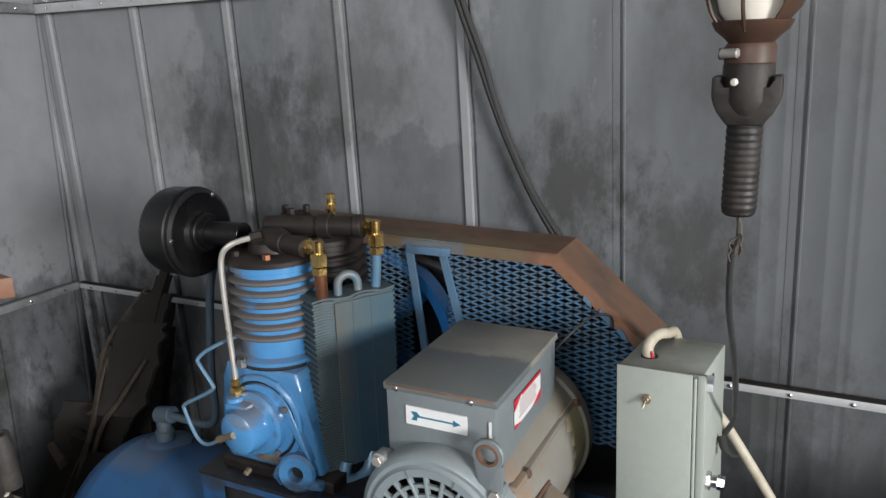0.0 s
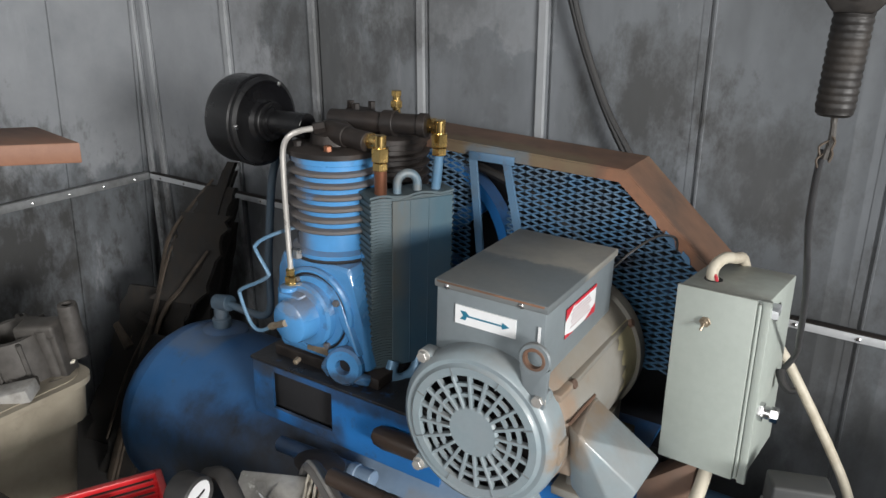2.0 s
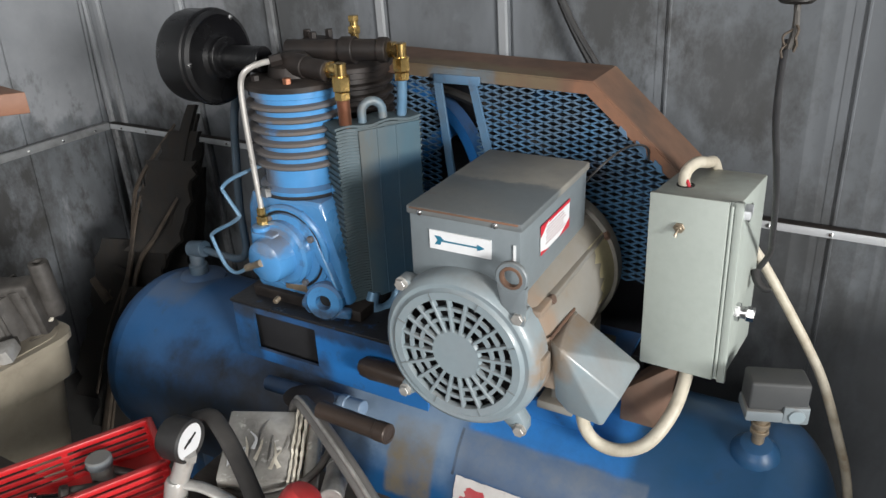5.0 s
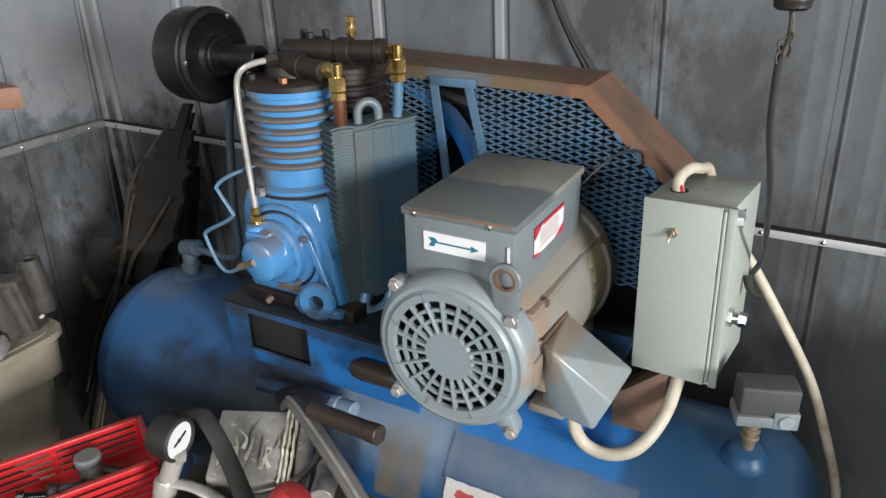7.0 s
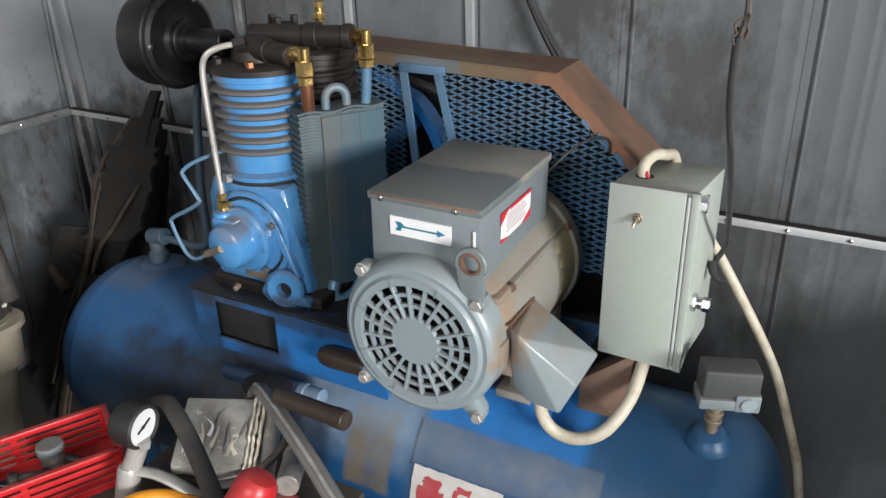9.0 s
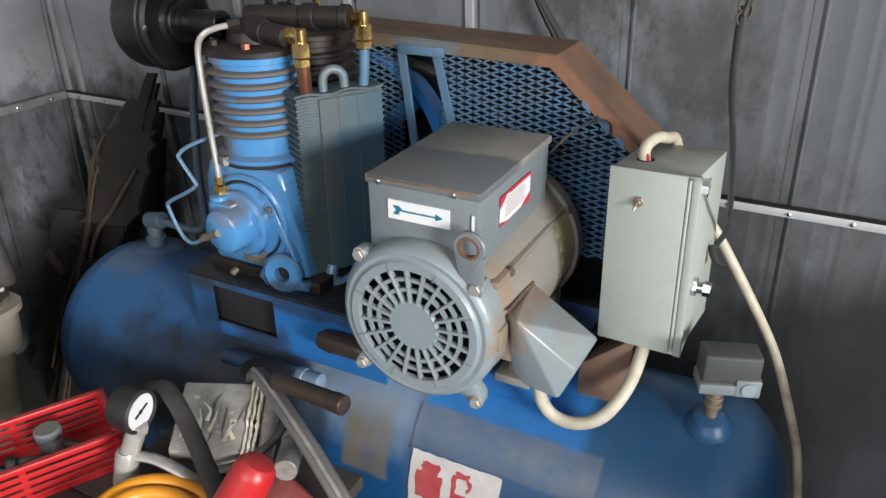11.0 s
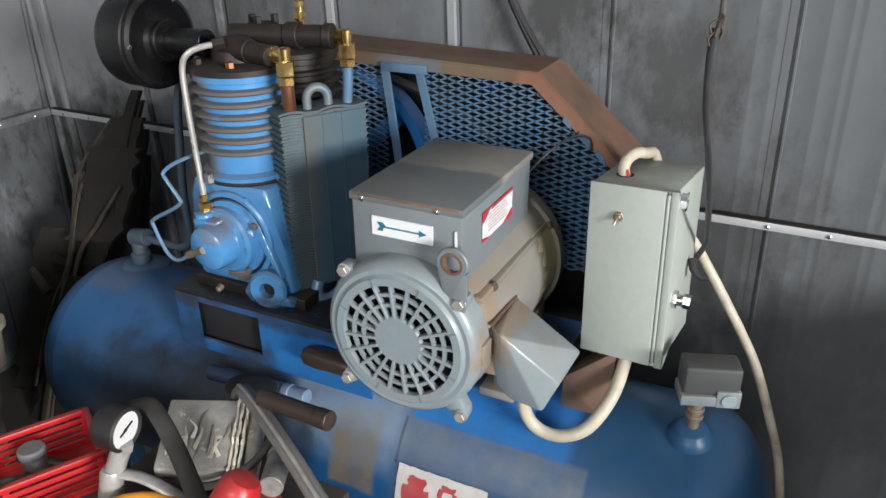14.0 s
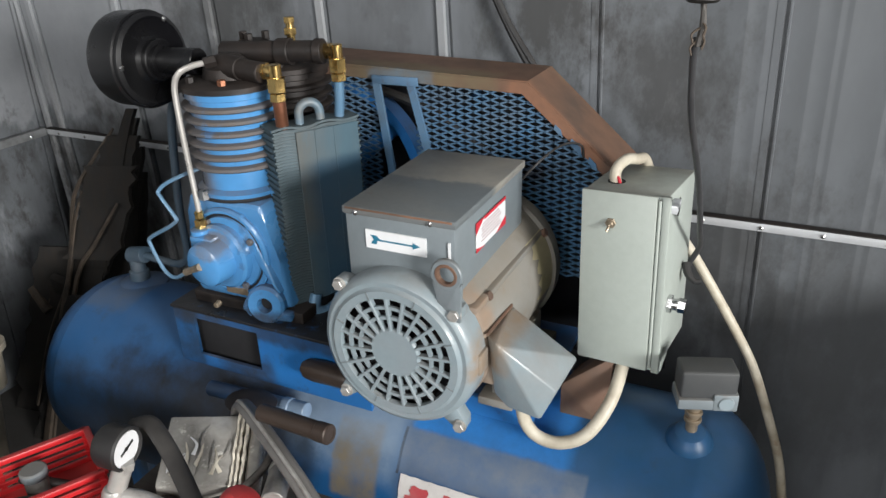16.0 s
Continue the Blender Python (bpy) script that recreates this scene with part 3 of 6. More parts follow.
for i in range(len(XS) - 1):
    far_right = XS[i] > 0.2
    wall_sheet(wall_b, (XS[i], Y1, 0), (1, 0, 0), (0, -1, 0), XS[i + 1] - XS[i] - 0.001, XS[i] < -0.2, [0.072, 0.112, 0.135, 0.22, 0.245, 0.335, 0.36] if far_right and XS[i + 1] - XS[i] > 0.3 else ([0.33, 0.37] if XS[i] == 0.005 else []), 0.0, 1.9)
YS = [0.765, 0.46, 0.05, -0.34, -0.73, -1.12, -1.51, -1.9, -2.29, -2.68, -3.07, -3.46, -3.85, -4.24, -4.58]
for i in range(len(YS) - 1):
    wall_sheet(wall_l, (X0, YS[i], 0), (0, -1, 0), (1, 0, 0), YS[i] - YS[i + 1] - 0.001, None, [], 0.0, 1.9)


def girt(name, x0, x1, y0, y1, z, h, along_x, label):
    """A galvanised angle along a wall, with its screws."""
    g = thing(name, label, "girt", kind="structure")
    if along_x:
        part("angle_bar", box(x0, x1, y1 - 0.022, y1 - 0.018, z - h, z, 0.001), GALV, g)
        part("top_flange", box(x0, x1, y1 - 0.022, y1 + 0.0, z + 0.0005, z + 0.0035, 0.001), IRON, g, "dark top flange")
        for k in range(int((x1 - x0) / 0.13)):
            part("screw", lathe([(0.005, 0), (0.005, 0.003), (0.002, 0.005)], axis_pose((x0 + 0.065 + 0.13 * k, y1 - 0.022, z - h * 0.5), (0, -1, 0)), 8), STEEL, g)
    else:
        part("angle_bar", join(box(x0 + 0.018, x0 + 0.022, y0, y1, z - h, z, 0.001), box(x0, x0 + 0.022, y0, y1, z, z + 0.003, 0.001)), DULL_GALV, g)
        for k in range(int((y1 - y0) / 0.13)):
            part("screw", lathe([(0.005, 0), (0.005, 0.003), (0.002, 0.005)], axis_pose((x0 + 0.022, y1 - 0.065 - 0.13 * k, z - h * 0.5), (1, 0, 0)), 8), STEEL, g)
    return g


girt("trim_back_rail", X0 + 0.03, X1, Y1, Y1 - 0.014, 0.884, 0.019, True, "narrow galvanised steel rail screwed along the wall")
girt("trim_side_rail", X0 + 0.014, 0, -3.0, Y1 - 0.04, 0.888, 0.024, False, "narrow galvanised steel rail along the side wall")
girt("trim_top_rail", X0 + 0.03, X1, Y1, Y1 - 0.014, 1.872, 0.03, True, "shiny galvanised rail at the top of the wall")
girt("trim_side_top_rail", X0 + 0.014, 0, -3.0, Y1 - 0.04, 1.872, 0.03, False, "shiny galvanised rail at the top of the side wall")

# ---- air tank ----
TX0, TX1, TY, TZ, TR, TH = -1.17, 0.40, 0.25, 0.41, 0.25, 0.15
tank = thing("air_tank", "long blue horizontal steel air tank, dusty on top", "air tank", at=(-0.4, TY, 0))
prof = [(TR * math.cos(a), -TH * math.sin(a)) for a in np.linspace(math.pi / 2, 0, 11)]
prof[0] = (0, -TH)
prof += [(TR + 0.0006, 0.0), (TR, 0.006), (TR, TX1 - TX0 - 0.006), (TR + 0.0006, TX1 - TX0)]
prof += [(TR * math.cos(a), TX1 - TX0 + TH * math.sin(a)) for a in np.linspace(0.05, math.pi / 2, 10)]
prof[-1] = (0, TX1 - TX0 + TH)
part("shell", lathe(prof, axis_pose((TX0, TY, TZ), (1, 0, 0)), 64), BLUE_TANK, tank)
for x in (-1.0, 0.2):
    for y in (TY - 0.17, TY + 0.17):
        part("foot", join(box(x - 0.04, x + 0.04, y - 0.02, y + 0.02, 0.01, 0.26, 0.004), box(x - 0.06, x + 0.06, y - 0.05, y + 0.05, 0.0, 0.012, 0.003)), BLUE_TANK, tank)
# the outlet elbow at the far end
part("boss", lathe([(0.075, -0.02), (0.07, 0.0), (0.045, 0.012), (0.03, 0.014)], pose(-1.10, 0.29, 0.652), 24), BLUE_TANK, tank, "dusty welded boss")
part("elbow", join(lathe([(0.022, 0.0), (0.026, 0.002), (0.026, 0.03), (0.02, 0.034), (0.02, 0.075)], pose(-1.10, 0.29, 0.66), 16),
                   rod((-1.115, 0.29, 0.735), (-1.06, 0.29, 0.745), 0.023)), TUBE_DULL, tank, "grimy iron pipe elbow")
part("outlet_tube", tube([(-1.07, 0.29, 0.742), (-1.0, 0.295, 0.735), (-0.945, 0.3, 0.735), (-0.915, 0.3, 0.77), (-0.913, 0.3, 0.88), (-0.9, 0.3, 1.0), (-0.887, 0.31, 1.14), (-0.86, 0.33, 1.23)], 0.0105, 12), TUBE_DULL, tank, "bent blue-grey steel tube")

# the channel that carries the pump
BX0, BX1, BY0, BY1, BZ0, BZ1 = -0.775, -0.25, 0.095, 0.44, 0.60, 0.75
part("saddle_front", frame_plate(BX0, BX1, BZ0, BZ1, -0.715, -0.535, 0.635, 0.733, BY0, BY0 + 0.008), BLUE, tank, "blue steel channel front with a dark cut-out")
part("saddle_top", box(BX0 - 0.004, BX1, BY0 - 0.004, BY1, BZ1, BZ1 + 0.008, 0.002), OIL_SHADE, tank, "oily black saddle top")
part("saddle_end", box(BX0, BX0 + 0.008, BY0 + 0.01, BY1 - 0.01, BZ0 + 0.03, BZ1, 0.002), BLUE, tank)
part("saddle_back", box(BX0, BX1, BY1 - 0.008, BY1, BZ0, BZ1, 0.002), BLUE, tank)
# Near-black sheet that stands for the shade inside the cut-out.
part("saddle_inside", box(-0.735, -0.515, 0.118, 0.122, 0.605, 0.745, 0.001), DARK, tank)
part("motor_plate", join(box(-0.24, 0.11, 0.11, 0.42, 0.70, 0.712, 0.002), box(-0.22, 0.09, 0.14, 0.40, 0.62, 0.70, 0.002)), BLUE, tank, "blue steel mounting plate")
part("drain_pipe", join(rod((-0.64, 0.035, 0.598), (-0.37, 0.03, 0.617), 0.018), rod((-0.43, 0.031, 0.613), (-0.41, 0.0305, 0.6145), 0.0205)), BLUE_TANK, tank, "grimy blue pipe along the shell")
part("rusty_lug", hull([(-0.40, 0.05, 0.675), (-0.27, 0.05, 0.68), (-0.27, 0.09, 0.715), (-0.40, 0.09, 0.72), (-0.395, 0.05, 0.715), (-0.28, 0.05, 0.715), (-0.28, 0.1, 0.66), (-0.40, 0.1, 0.66)], 0.012), RUST_PIPE, tank, "dark rusty lug")


def on_tank(x, arc):
    """A place on the shell; arc: degrees from the top towards the front."""
    a = radians(arc)
    return Vector((x, TY - (TR + 0.0012) * math.sin(a), TZ + (TR + 0.0012) * math.cos(a)))


decal_rng = random.Random(9)


def tank_decal(name, x0, x1, a0, a1, material, label, n=8, lift=0.0, ragged=0.0):
    bm = bmesh.new()
    m = 1 + int(abs(x1 - x0) / 0.012) if ragged else 1
    rows = []
    for k in range(n + 1):
        row = []
        for j in range(m + 1):
            x = x0 + (x1 - x0) * j / m
            a = a0 + (a1 - a0) * k / n
            if ragged and j in (0, m):
                x += decal_rng.uniform(-ragged, ragged)
            if ragged and k in (0, n):
                a += decal_rng.uniform(-ragged, ragged) * 230
            c = on_tank(x, a)
            row.append(bm.verts.new(c + (c - Vector((x, TY, TZ))).normalized() * lift))
        rows.append(row)
    for p, q in zip(rows, rows[1:]):
        for j in range(m):
            bm.faces.new([p[j], p[j + 1], q[j + 1], q[j]])
    return part(name, bm, material, tank, label)


tank_decal("decal", -0.15, 0.045, 62, 92, DECAL_WHITE, "worn white paper decal with red print", 12, 0.001, 0.001)
for x0, x1, a0, a1 in ((-0.125, -0.085, 66, 72), (-0.135, -0.075, 71, 84), (-0.115, -0.07, 83, 90), (-0.05, -0.02, 66, 69), (-0.055, -0.045, 68, 80), (-0.045, 0.0, 76, 80), (-0.01, 0.0, 79, 88), (-0.022, -0.015, 68, 74)):
    tank_decal("print_mark", x0, x1, a0, a1, DECAL_RED, "", 5, 0.0018, 0.003)

# ---- compressor pump ----
pump = thing("compressor_pump", "bright blue two-stage piston compressor pump with dirty fins", "compressor pump", at=(-0.6, 0.25, BZ1))
CX, CY1, CY2 = -0.605, 0.215, 0.40


def finned(cx, cy, z0, z1, r_in, r_out, n):
    p = [(r_in, z0)]
    step = (z1 - z0) / n
    for k in range(n):
        z = z0 + step * k
        p += [(r_in, z + step * 0.34), (r_out - 0.003, z + step * 0.42), (r_out, z + step * 0.55), (r_out - 0.002, z + step * 0.68), (r_in, z + step * 0.82)]
    return p + [(r_in, z1)]


# The rear cylinder's shade is put into its colour: dark iron, not blue.
for name, cy, paint, fin_mat in (("front_cylinder", CY1, BLUE_BRIGHT, FIN), ("rear_cylinder", CY2, IRON, IRON)):
    barrel = part(name, lathe([(0.098, 1.03), (0.1, 1.033), (0.1, 1.042), (0.088, 1.05), (0.086, 1.092), (0.09, 1.098), (0.09, 1.235), (0.098, 1.238), (0.098, 1.25)], pose(CX, cy, 0), 40), paint, pump)
    for k in range(6):
        z = 1.091 + k * 0.0245
        part("fin", lathe([(0.088, z - 0.002), (0.1, z), (0.104, z + 0.003), (0.1045, z + 0.009), (0.101, z + 0.011), (0.088, z + 0.0125)], pose(CX, cy, 0), 40), fin_mat, barrel)
    part("base_gasket", lathe([(0.1, 1.026), (0.102, 1.03), (0.1, 1.034)], pose(CX, cy, 0), 40), DARK, barrel)
    for a in (20, 110, 200, 290):
        q = (CX + 0.105 * math.cos(radians(a - 35)), cy + 0.105 * math.sin(radians(a - 35)))
        part("nut", hexnut((*q, 1.03), (*q, 1.05), 0.011), BLUE_BRIGHT if a != 290 else STEEL, barrel)
    part("head", join(lathe([(0.1, 1.25), (0.105, 1.252), (0.105, 1.262), (0.098, 1.267), (0.06, 1.27)], pose(CX, cy, 0), 36), lathe([(0.055, 1.265), (0.05, 1.29), (0.03, 1.296)], pose(CX, cy, 0), 24)), IRON, pump, "grimy dark iron cylinder head")
    for a in range(0, 360, 60):
        q = (CX + 0.082 * math.cos(radians(a)), cy + 0.082 * math.sin(radians(a)))
        part("head_bolt", hexnut((*q, 1.266), (*q, 1.279), 0.009), COPPER if a == 300 and cy == CY1 else IRON, pump)
# crankcase: arched front, shoulders below the cylinders, foot flange
arch = [(-0.115, 0.785), (-0.125, 0.86), (-0.12, 0.93), (-0.105, 0.985), (-0.098, 1.026), (0.098, 1.026), (0.105, 0.985), (0.13, 0.90), (0.145, 0.785)]
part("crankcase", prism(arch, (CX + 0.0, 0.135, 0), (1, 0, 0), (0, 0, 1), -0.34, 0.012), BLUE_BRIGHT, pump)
part("crankcase_rib", hull([(-0.565, 0.128, 1.0), (-0.55, 0.128, 1.0), (-0.525, 0.118, 0.9), (-0.475, 0.118, 0.83), (-0.50, 0.14, 0.83), (-0.565, 0.15, 1.0), (-0.47, 0.15, 0.83)], 0.004), BLUE_BRIGHT, pump)
part("foot_flange", box(-0.735, -0.43, 0.13, 0.44, 0.758, 0.785, 0.004), IRON, pump, "oily black foot flange")
cover = part("bearing_cover", lathe([(0.1, 0.0), (0.103, 0.003), (0.103, 0.010), (0.098, 0.014), (0.092, 0.014), (0.09, 0.009), (0.086, 0.009), (0.084, 0.016), (0.07, 0.018)], axis_pose((-0.602, 0.138, 0.905), (0, -1, 0)), 48), BLUE_BRIGHT, pump)
part("cover_groove", lathe([(0.0865, 0.0085), (0.0915, 0.0085), (0.0915, 0.0125), (0.0865, 0.0125), (0.0865, 0.0085)], axis_pose((-0.602, 0.138, 0.905), (0, -1, 0)), 48), OIL_SHADE, cover)
for a in range(30, 390, 90):
    q = Vector((-0.602 + 0.08 * math.cos(radians(a)), 0.122, 0.905 + 0.08 * math.sin(radians(a))))
    part("cover_bolt", hexnut(q, q + Vector((0, -0.009, 0)), 0.008), FIN, cover)
part("oil_pump", lathe([(0.074, -0.012), (0.074, 0.004), (0.068, 0.01), (0.05, 0.013), (0.05, 0.045), (0.047, 0.056), (0.038, 0.063), (0.0, 0.066)], axis_pose((-0.61, 0.112, 0.902), (-0.06, -1, 0)), 36), BLUE_BRIGHT, pump)
part("tube_boss", join(lathe([(0.02, 0.0), (0.02, 0.02), (0.017, 0.022)], pose(-0.648, 0.098, 0.945), 16), box(-0.66, -0.60, 0.075, 0.125, 0.935, 0.957, 0.006)), BLUE_BRIGHT, pump)
part("brass_nut", join(hexnut((-0.648, 0.105, 0.966), (-0.648, 0.105, 0.986), 0.013), hexnut((-0.648, 0.105, 0.988), (-0.648, 0.105, 1.004), 0.01)), BRASS, pump, "brass compression nut")
part("oil_tube", tube([(-0.648, 0.107, 0.99), (-0.655, 0.11, 1.09), (-0.658, 0.11, 1.20), (-0.657, 0.112, 1.265), (-0.645, 0.118, 1.292), (-0.625, 0.135, 1.304), (-0.605, 0.16, 1.308)], 0.0062, 10), TUBE, pump, "bare bent steel oil tube")
part("tube_end", join(hexnut((-0.612, 0.155, 1.306), (-0.595, 0.172, 1.31), 0.012)), IRON, pump)
part("unloader_tube", tube([(-0.612, 0.05, 0.905), (-0.659, 0.055, 0.882), (-0.700, 0.06, 0.858), (-0.722, 0.06, 0.858), (-0.741, 0.06, 0.878), (-0.760, 0.06, 0.925), (-0.757, 0.06, 0.943), (-0.70, 0.06, 0.975), (-0.671, 0.06, 0.995), (-0.671, 0.06, 1.005), (-0.70, 0.06, 1.045), (-0.703, 0.06, 1.058), (-0.697, 0.085, 1.07), (-0.68, 0.14, 1.078), (-0.66, 0.2, 1.08)], 0.0042, 8, 4), TUBE_BLUE, pump, "thin zigzag bent metal tube")
part("tube_sleeve", tube([(-0.612, 0.045, 0.906), (-0.64, 0.053, 0.892), (-0.668, 0.056, 0.878)], 0.008, 10), PLATE, pump, "crusty brass sleeve")
ring = lathe([(0.016, 0.0), (0.04, 0.0), (0.044, 0.004), (0.044, 0.02), (0.038, 0.026), (0.018, 0.026), (0.016, 0.02), (0.016, 0.0)], axis_pose((-0.515, 0.13, 0.80), (0.25, -1, 0.1)), 28)
part("oil_fill_flange", join(ring, hull([(-0.575, 0.105, 0.785), (-0.575, 0.135, 0.81), (-0.55, 0.105, 0.76), (-0.55, 0.13, 0.77), (-0.575, 0.13, 0.785), (-0.545, 0.105, 0.80), (-0.545, 0.13, 0.82)], 0.004), hull([(-0.485, 0.105, 0.77), (-0.485, 0.13, 0.79), (-0.45, 0.12, 0.765), (-0.45, 0.14, 0.785), (-0.485, 0.13, 0.765), (-0.46, 0.11, 0.79)], 0.004)), BLUE_BRIGHT, pump, "blue flange with an open hole")
# Black disc for the shade in the flange's hole.
part("flange_hole", lathe([(0.0, 0.002), (0.018, 0.002), (0.018, 0.006), (0.0, 0.006)], axis_pose((-0.515, 0.13, 0.80), (0.25, -1, 0.1)), 20), DARK, pump)
part("nameplate", box(-0.625, -0.565, 0.122, 0.126, 0.806, 0.83, 0.001), PLATE, pump, "small tarnished brass nameplate")
part("drain_plug", join(hexnut((-0.63, 0.10, 0.79), (-0.63, 0.085, 0.787), 0.007)), PLATE, pump)
# manifold, pipes and brass fittings on the heads
part("intake_pipe", join(rod((-0.80, 0.2, 1.295), (-0.67, 0.205, 1.297), 0.028), rod((-0.785, 0.2, 1.296), (-0.77, 0.2, 1.296), 0.044)), BLACK, pump, "black intake pipe")
part("front_manifold", join(rod((-0.60, 0.195, 1.296), (-0.487, 0.178, 1.290), 0.0205), rod((-0.60, 0.195, 1.296), (-0.545, 0.187, 1.293), 0.0235), lathe([(0.045, 1.26), (0.042, 1.30), (0.028, 1.312), (0.0, 1.315)], pose(CX, CY1, 0), 24)), IRON, pump, "rusty dark manifold pipe")
part("rear_manifold", join(rod((-0.66, 0.27, 1.306), (-0.43, 0.305, 1.312), 0.0225), rod((-0.53, 0.29, 1.309), (-0.50, 0.295, 1.310), 0.028), rod((-0.446, 0.302, 1.312), (-0.428, 0.306, 1.312), 0.026)), IRON, pump, "dark oily manifold pipe")
part("valve_cap", join(lathe([(0.04, 1.27), (0.042, 1.312), (0.03, 1.322), (0.0, 1.323)], pose(CX - 0.03, 0.34, 0), 20), *[hexnut((CX - 0.03 + dx, 0.34 + dy, 1.318), (CX - 0.03 + dx, 0.34 + dy, 1.338), 0.009) for dx, dy in ((-0.025, 0), (0.02, 0.02), (0.01, -0.025))]), IRON, pump)


def brass_elbow(cx, cy, z0, z1, from_x):
    """A threaded elbow: a short run into the manifold, an upright and two hexagons."""
    return join(rod((from_x, cy + 0.01, z1 - 0.015), (cx, cy, z1 - 0.015), 0.0125), rod((cx, cy, z0), (cx, cy, z1), 0.0125), hexnut((cx, cy, z0 - 0.012), (cx, cy, z0 + 0.016), 0.0185), hexnut((cx, cy, z0 - 0.03), (cx, cy, z0 - 0.014), 0.0165), hexnut((from_x - 0.002, cy + 0.01, z1 - 0.016), (from_x + 0.014, cy + 0.009, z1 - 0.016), 0.017))


part("brass_elbow", brass_elbow(-0.455, 0.175, 1.268, 1.309, -0.495), BRASS, pump, "shiny brass elbow fitting")
part("brass_elbow", brass_elbow(-0.397, 0.305, 1.284, 1.328, -0.43), BRASS, pump, "shiny brass elbow fitting")
part("relief_valve", join(rod((-0.533, 0.342, 1.31), (-0.533, 0.342, 1.362), 0.009), hexnut((-0.533, 0.342, 1.335), (-0.533, 0.342, 1.35), 0.014), hexnut((-0.533, 0.342, 1.36), (-0.533, 0.342, 1.372), 0.012)), BRASS, pump, "small brass relief valve")
part("copper_tube", tube([(-0.455, 0.175, 1.25), (-0.461, 0.184, 1.20), (-0.472, 0.198, 1.15)], 0.013, 12), COPPER, pump, "copper tube")
part("blue_tube", tube([(-0.397, 0.305, 1.265), (-0.402, 0.307, 1.21), (-0.415, 0.31, 1.12)], 0.0105, 12), TUBE_BLUE, pump, "blue painted tube")
part("u_bend", tube([(-0.4515, 0.2285, 1.15), (-0.4515, 0.2285, 1.195)] + [(-0.437 - 0.0145 * math.cos(a), 0.245 - 0.0165 * math.cos(a), 1.198 + 0.023 * math.sin(a)) for a in np.linspace(0.4, math.pi - 0.4, 6)] + [(-0.4225, 0.2615, 1.195), (-0.4225, 0.2615, 1.15)], 0.0095, 12), TUBE_BEND, pump, "blue-grey U-shaped tube bend")
part("lower_bend", tube([(-0.44, 0.2, 0.80), (-0.44, 0.19, 0.768), (-0.425, 0.21, 0.752), (-0.41, 0.24, 0.765), (-0.41, 0.26, 0.80)], 0.014, 12), TUBE_BLUE, pump)
# the finned intercooler beside the cylinders
RM = Matrix.Translation((-0.466, 0.157, 0)) @ pose(0, 0, 0, 0, 0, 58.9)
RL, RD, RZ0, RZ1 = 0.188, 0.062, 0.785, 1.18
rad = part("intercooler", box(0.0015, RL - 0.0015, 0.0015, RD, RZ0, RZ1 - 0.004, 0.002, 2, RM), TEAL, pump, "dark teal finned intercooler")
nf = 60
for k in range(nf):
    z = RZ0 + 0.003 + (RZ1 - RZ0 - 0.006) * k / (nf - 1)
    bm = bmesh.new()
    rows = []
    for j, u in enumerate(np.linspace(0, RL, 15)):
        wob = 0.0008 * math.sin(j * 2.3) + (0.0008 if (k + j) % 2 else 0)
        lift = 0.003 * math.sin(j * 0.9)
        rows.append([bm.verts.new(RM @ Vector((u + (0.003 if k % 2 else 0) * (-1 if j == 0 else (1 if j == 14 else 0)), y, z + dz + lift))) for y, dz in ((-wob, 0), (RD, 0), (RD, 0.0046), (-wob, 0.0046))])
    for a, b in zip(rows, rows[1:]):
        for i in range(4):
            bm.faces.new([a[i], a[(i + 1) % 4], b[(i + 1) % 4], b[i]])
    bm.faces.new(rows[0]), bm.faces.new(rows[-1])
    part("cooling_fin", bm, TEAL, rad)
part("side_plate", box(0.046, RL - 0.002, -0.0046, -0.0022, RZ0 + 0.003, RZ1 - 0.010, 0.001, 1, RM), TEAL_DARK, rad, "stained dark teal side plate")
for u0 in (0.086, 0.129):
    part("plate_crease", box(u0, u0 + 0.0025, -0.0056, -0.004, RZ0 + 0.004, RZ1 - 0.011, 0.0006, 1, RM), TEAL_DARK, rad)
# the air filter
flt = thing("air_filter", "round matt black intake air filter canister", "air filter", at=(-0.84, 0.2, 1.295))
fm = axis_pose((-0.886, 0.2, 1.295), (1, 0, 0))
part("canister", lathe([(0.0, -0.004), (0.06, -0.003), (0.086, 0.0), (0.097, 0.008), (0.1, 0.02), (0.1, 0.07), (0.103, 0.073), (0.103, 0.082), (0.1, 0.085)], fm, 48), BLACK, flt)
part("end_plate", lathe([(0.099, 0.085), (0.099, 0.094), (0.09, 0.098), (0.082, 0.094), (0.05, 0.094), (0.045, 0.1), (0.035, 0.112), (0.035, 0.125)], fm, 48), BLACK, flt)
for a in (60, 180, 300):
    q = (-0.886 + 0.096, 0.2 + 0.09 * math.cos(radians(a)), 1.295 + 0.09 * math.sin(radians(a)))
    part("clip_screw", lathe([(0.006, 0), (0.006, 0.003), (0, 0.005)], axis_pose(q, (1, 0, 0)), 8), STEEL, flt)

# ---- electric motor ----
motor = thing("electric_motor", "dusty grey electric motor with a slotted fan cover", "electric motor", at=(-0.104, 0.2, 0.712))
MX, MZ = -0.104, 0.872
my = axis_pose((MX, -0.04, MZ), (0, 1, 0))
part("body", lathe([(0.0, 0.05), (0.138, 0.05), (0.146, 0.056), (0.152, 0.07), (0.158, 0.4), (0.166, 0.403), (0.166, 0.432), (0.155, 0.455), (0.12, 0.49), (0.05, 0.505), (0.03, 0.54), (0.0, 0.54)], my, 56), GREY_BODY, motor, "dusty grey motor body with rust stains")
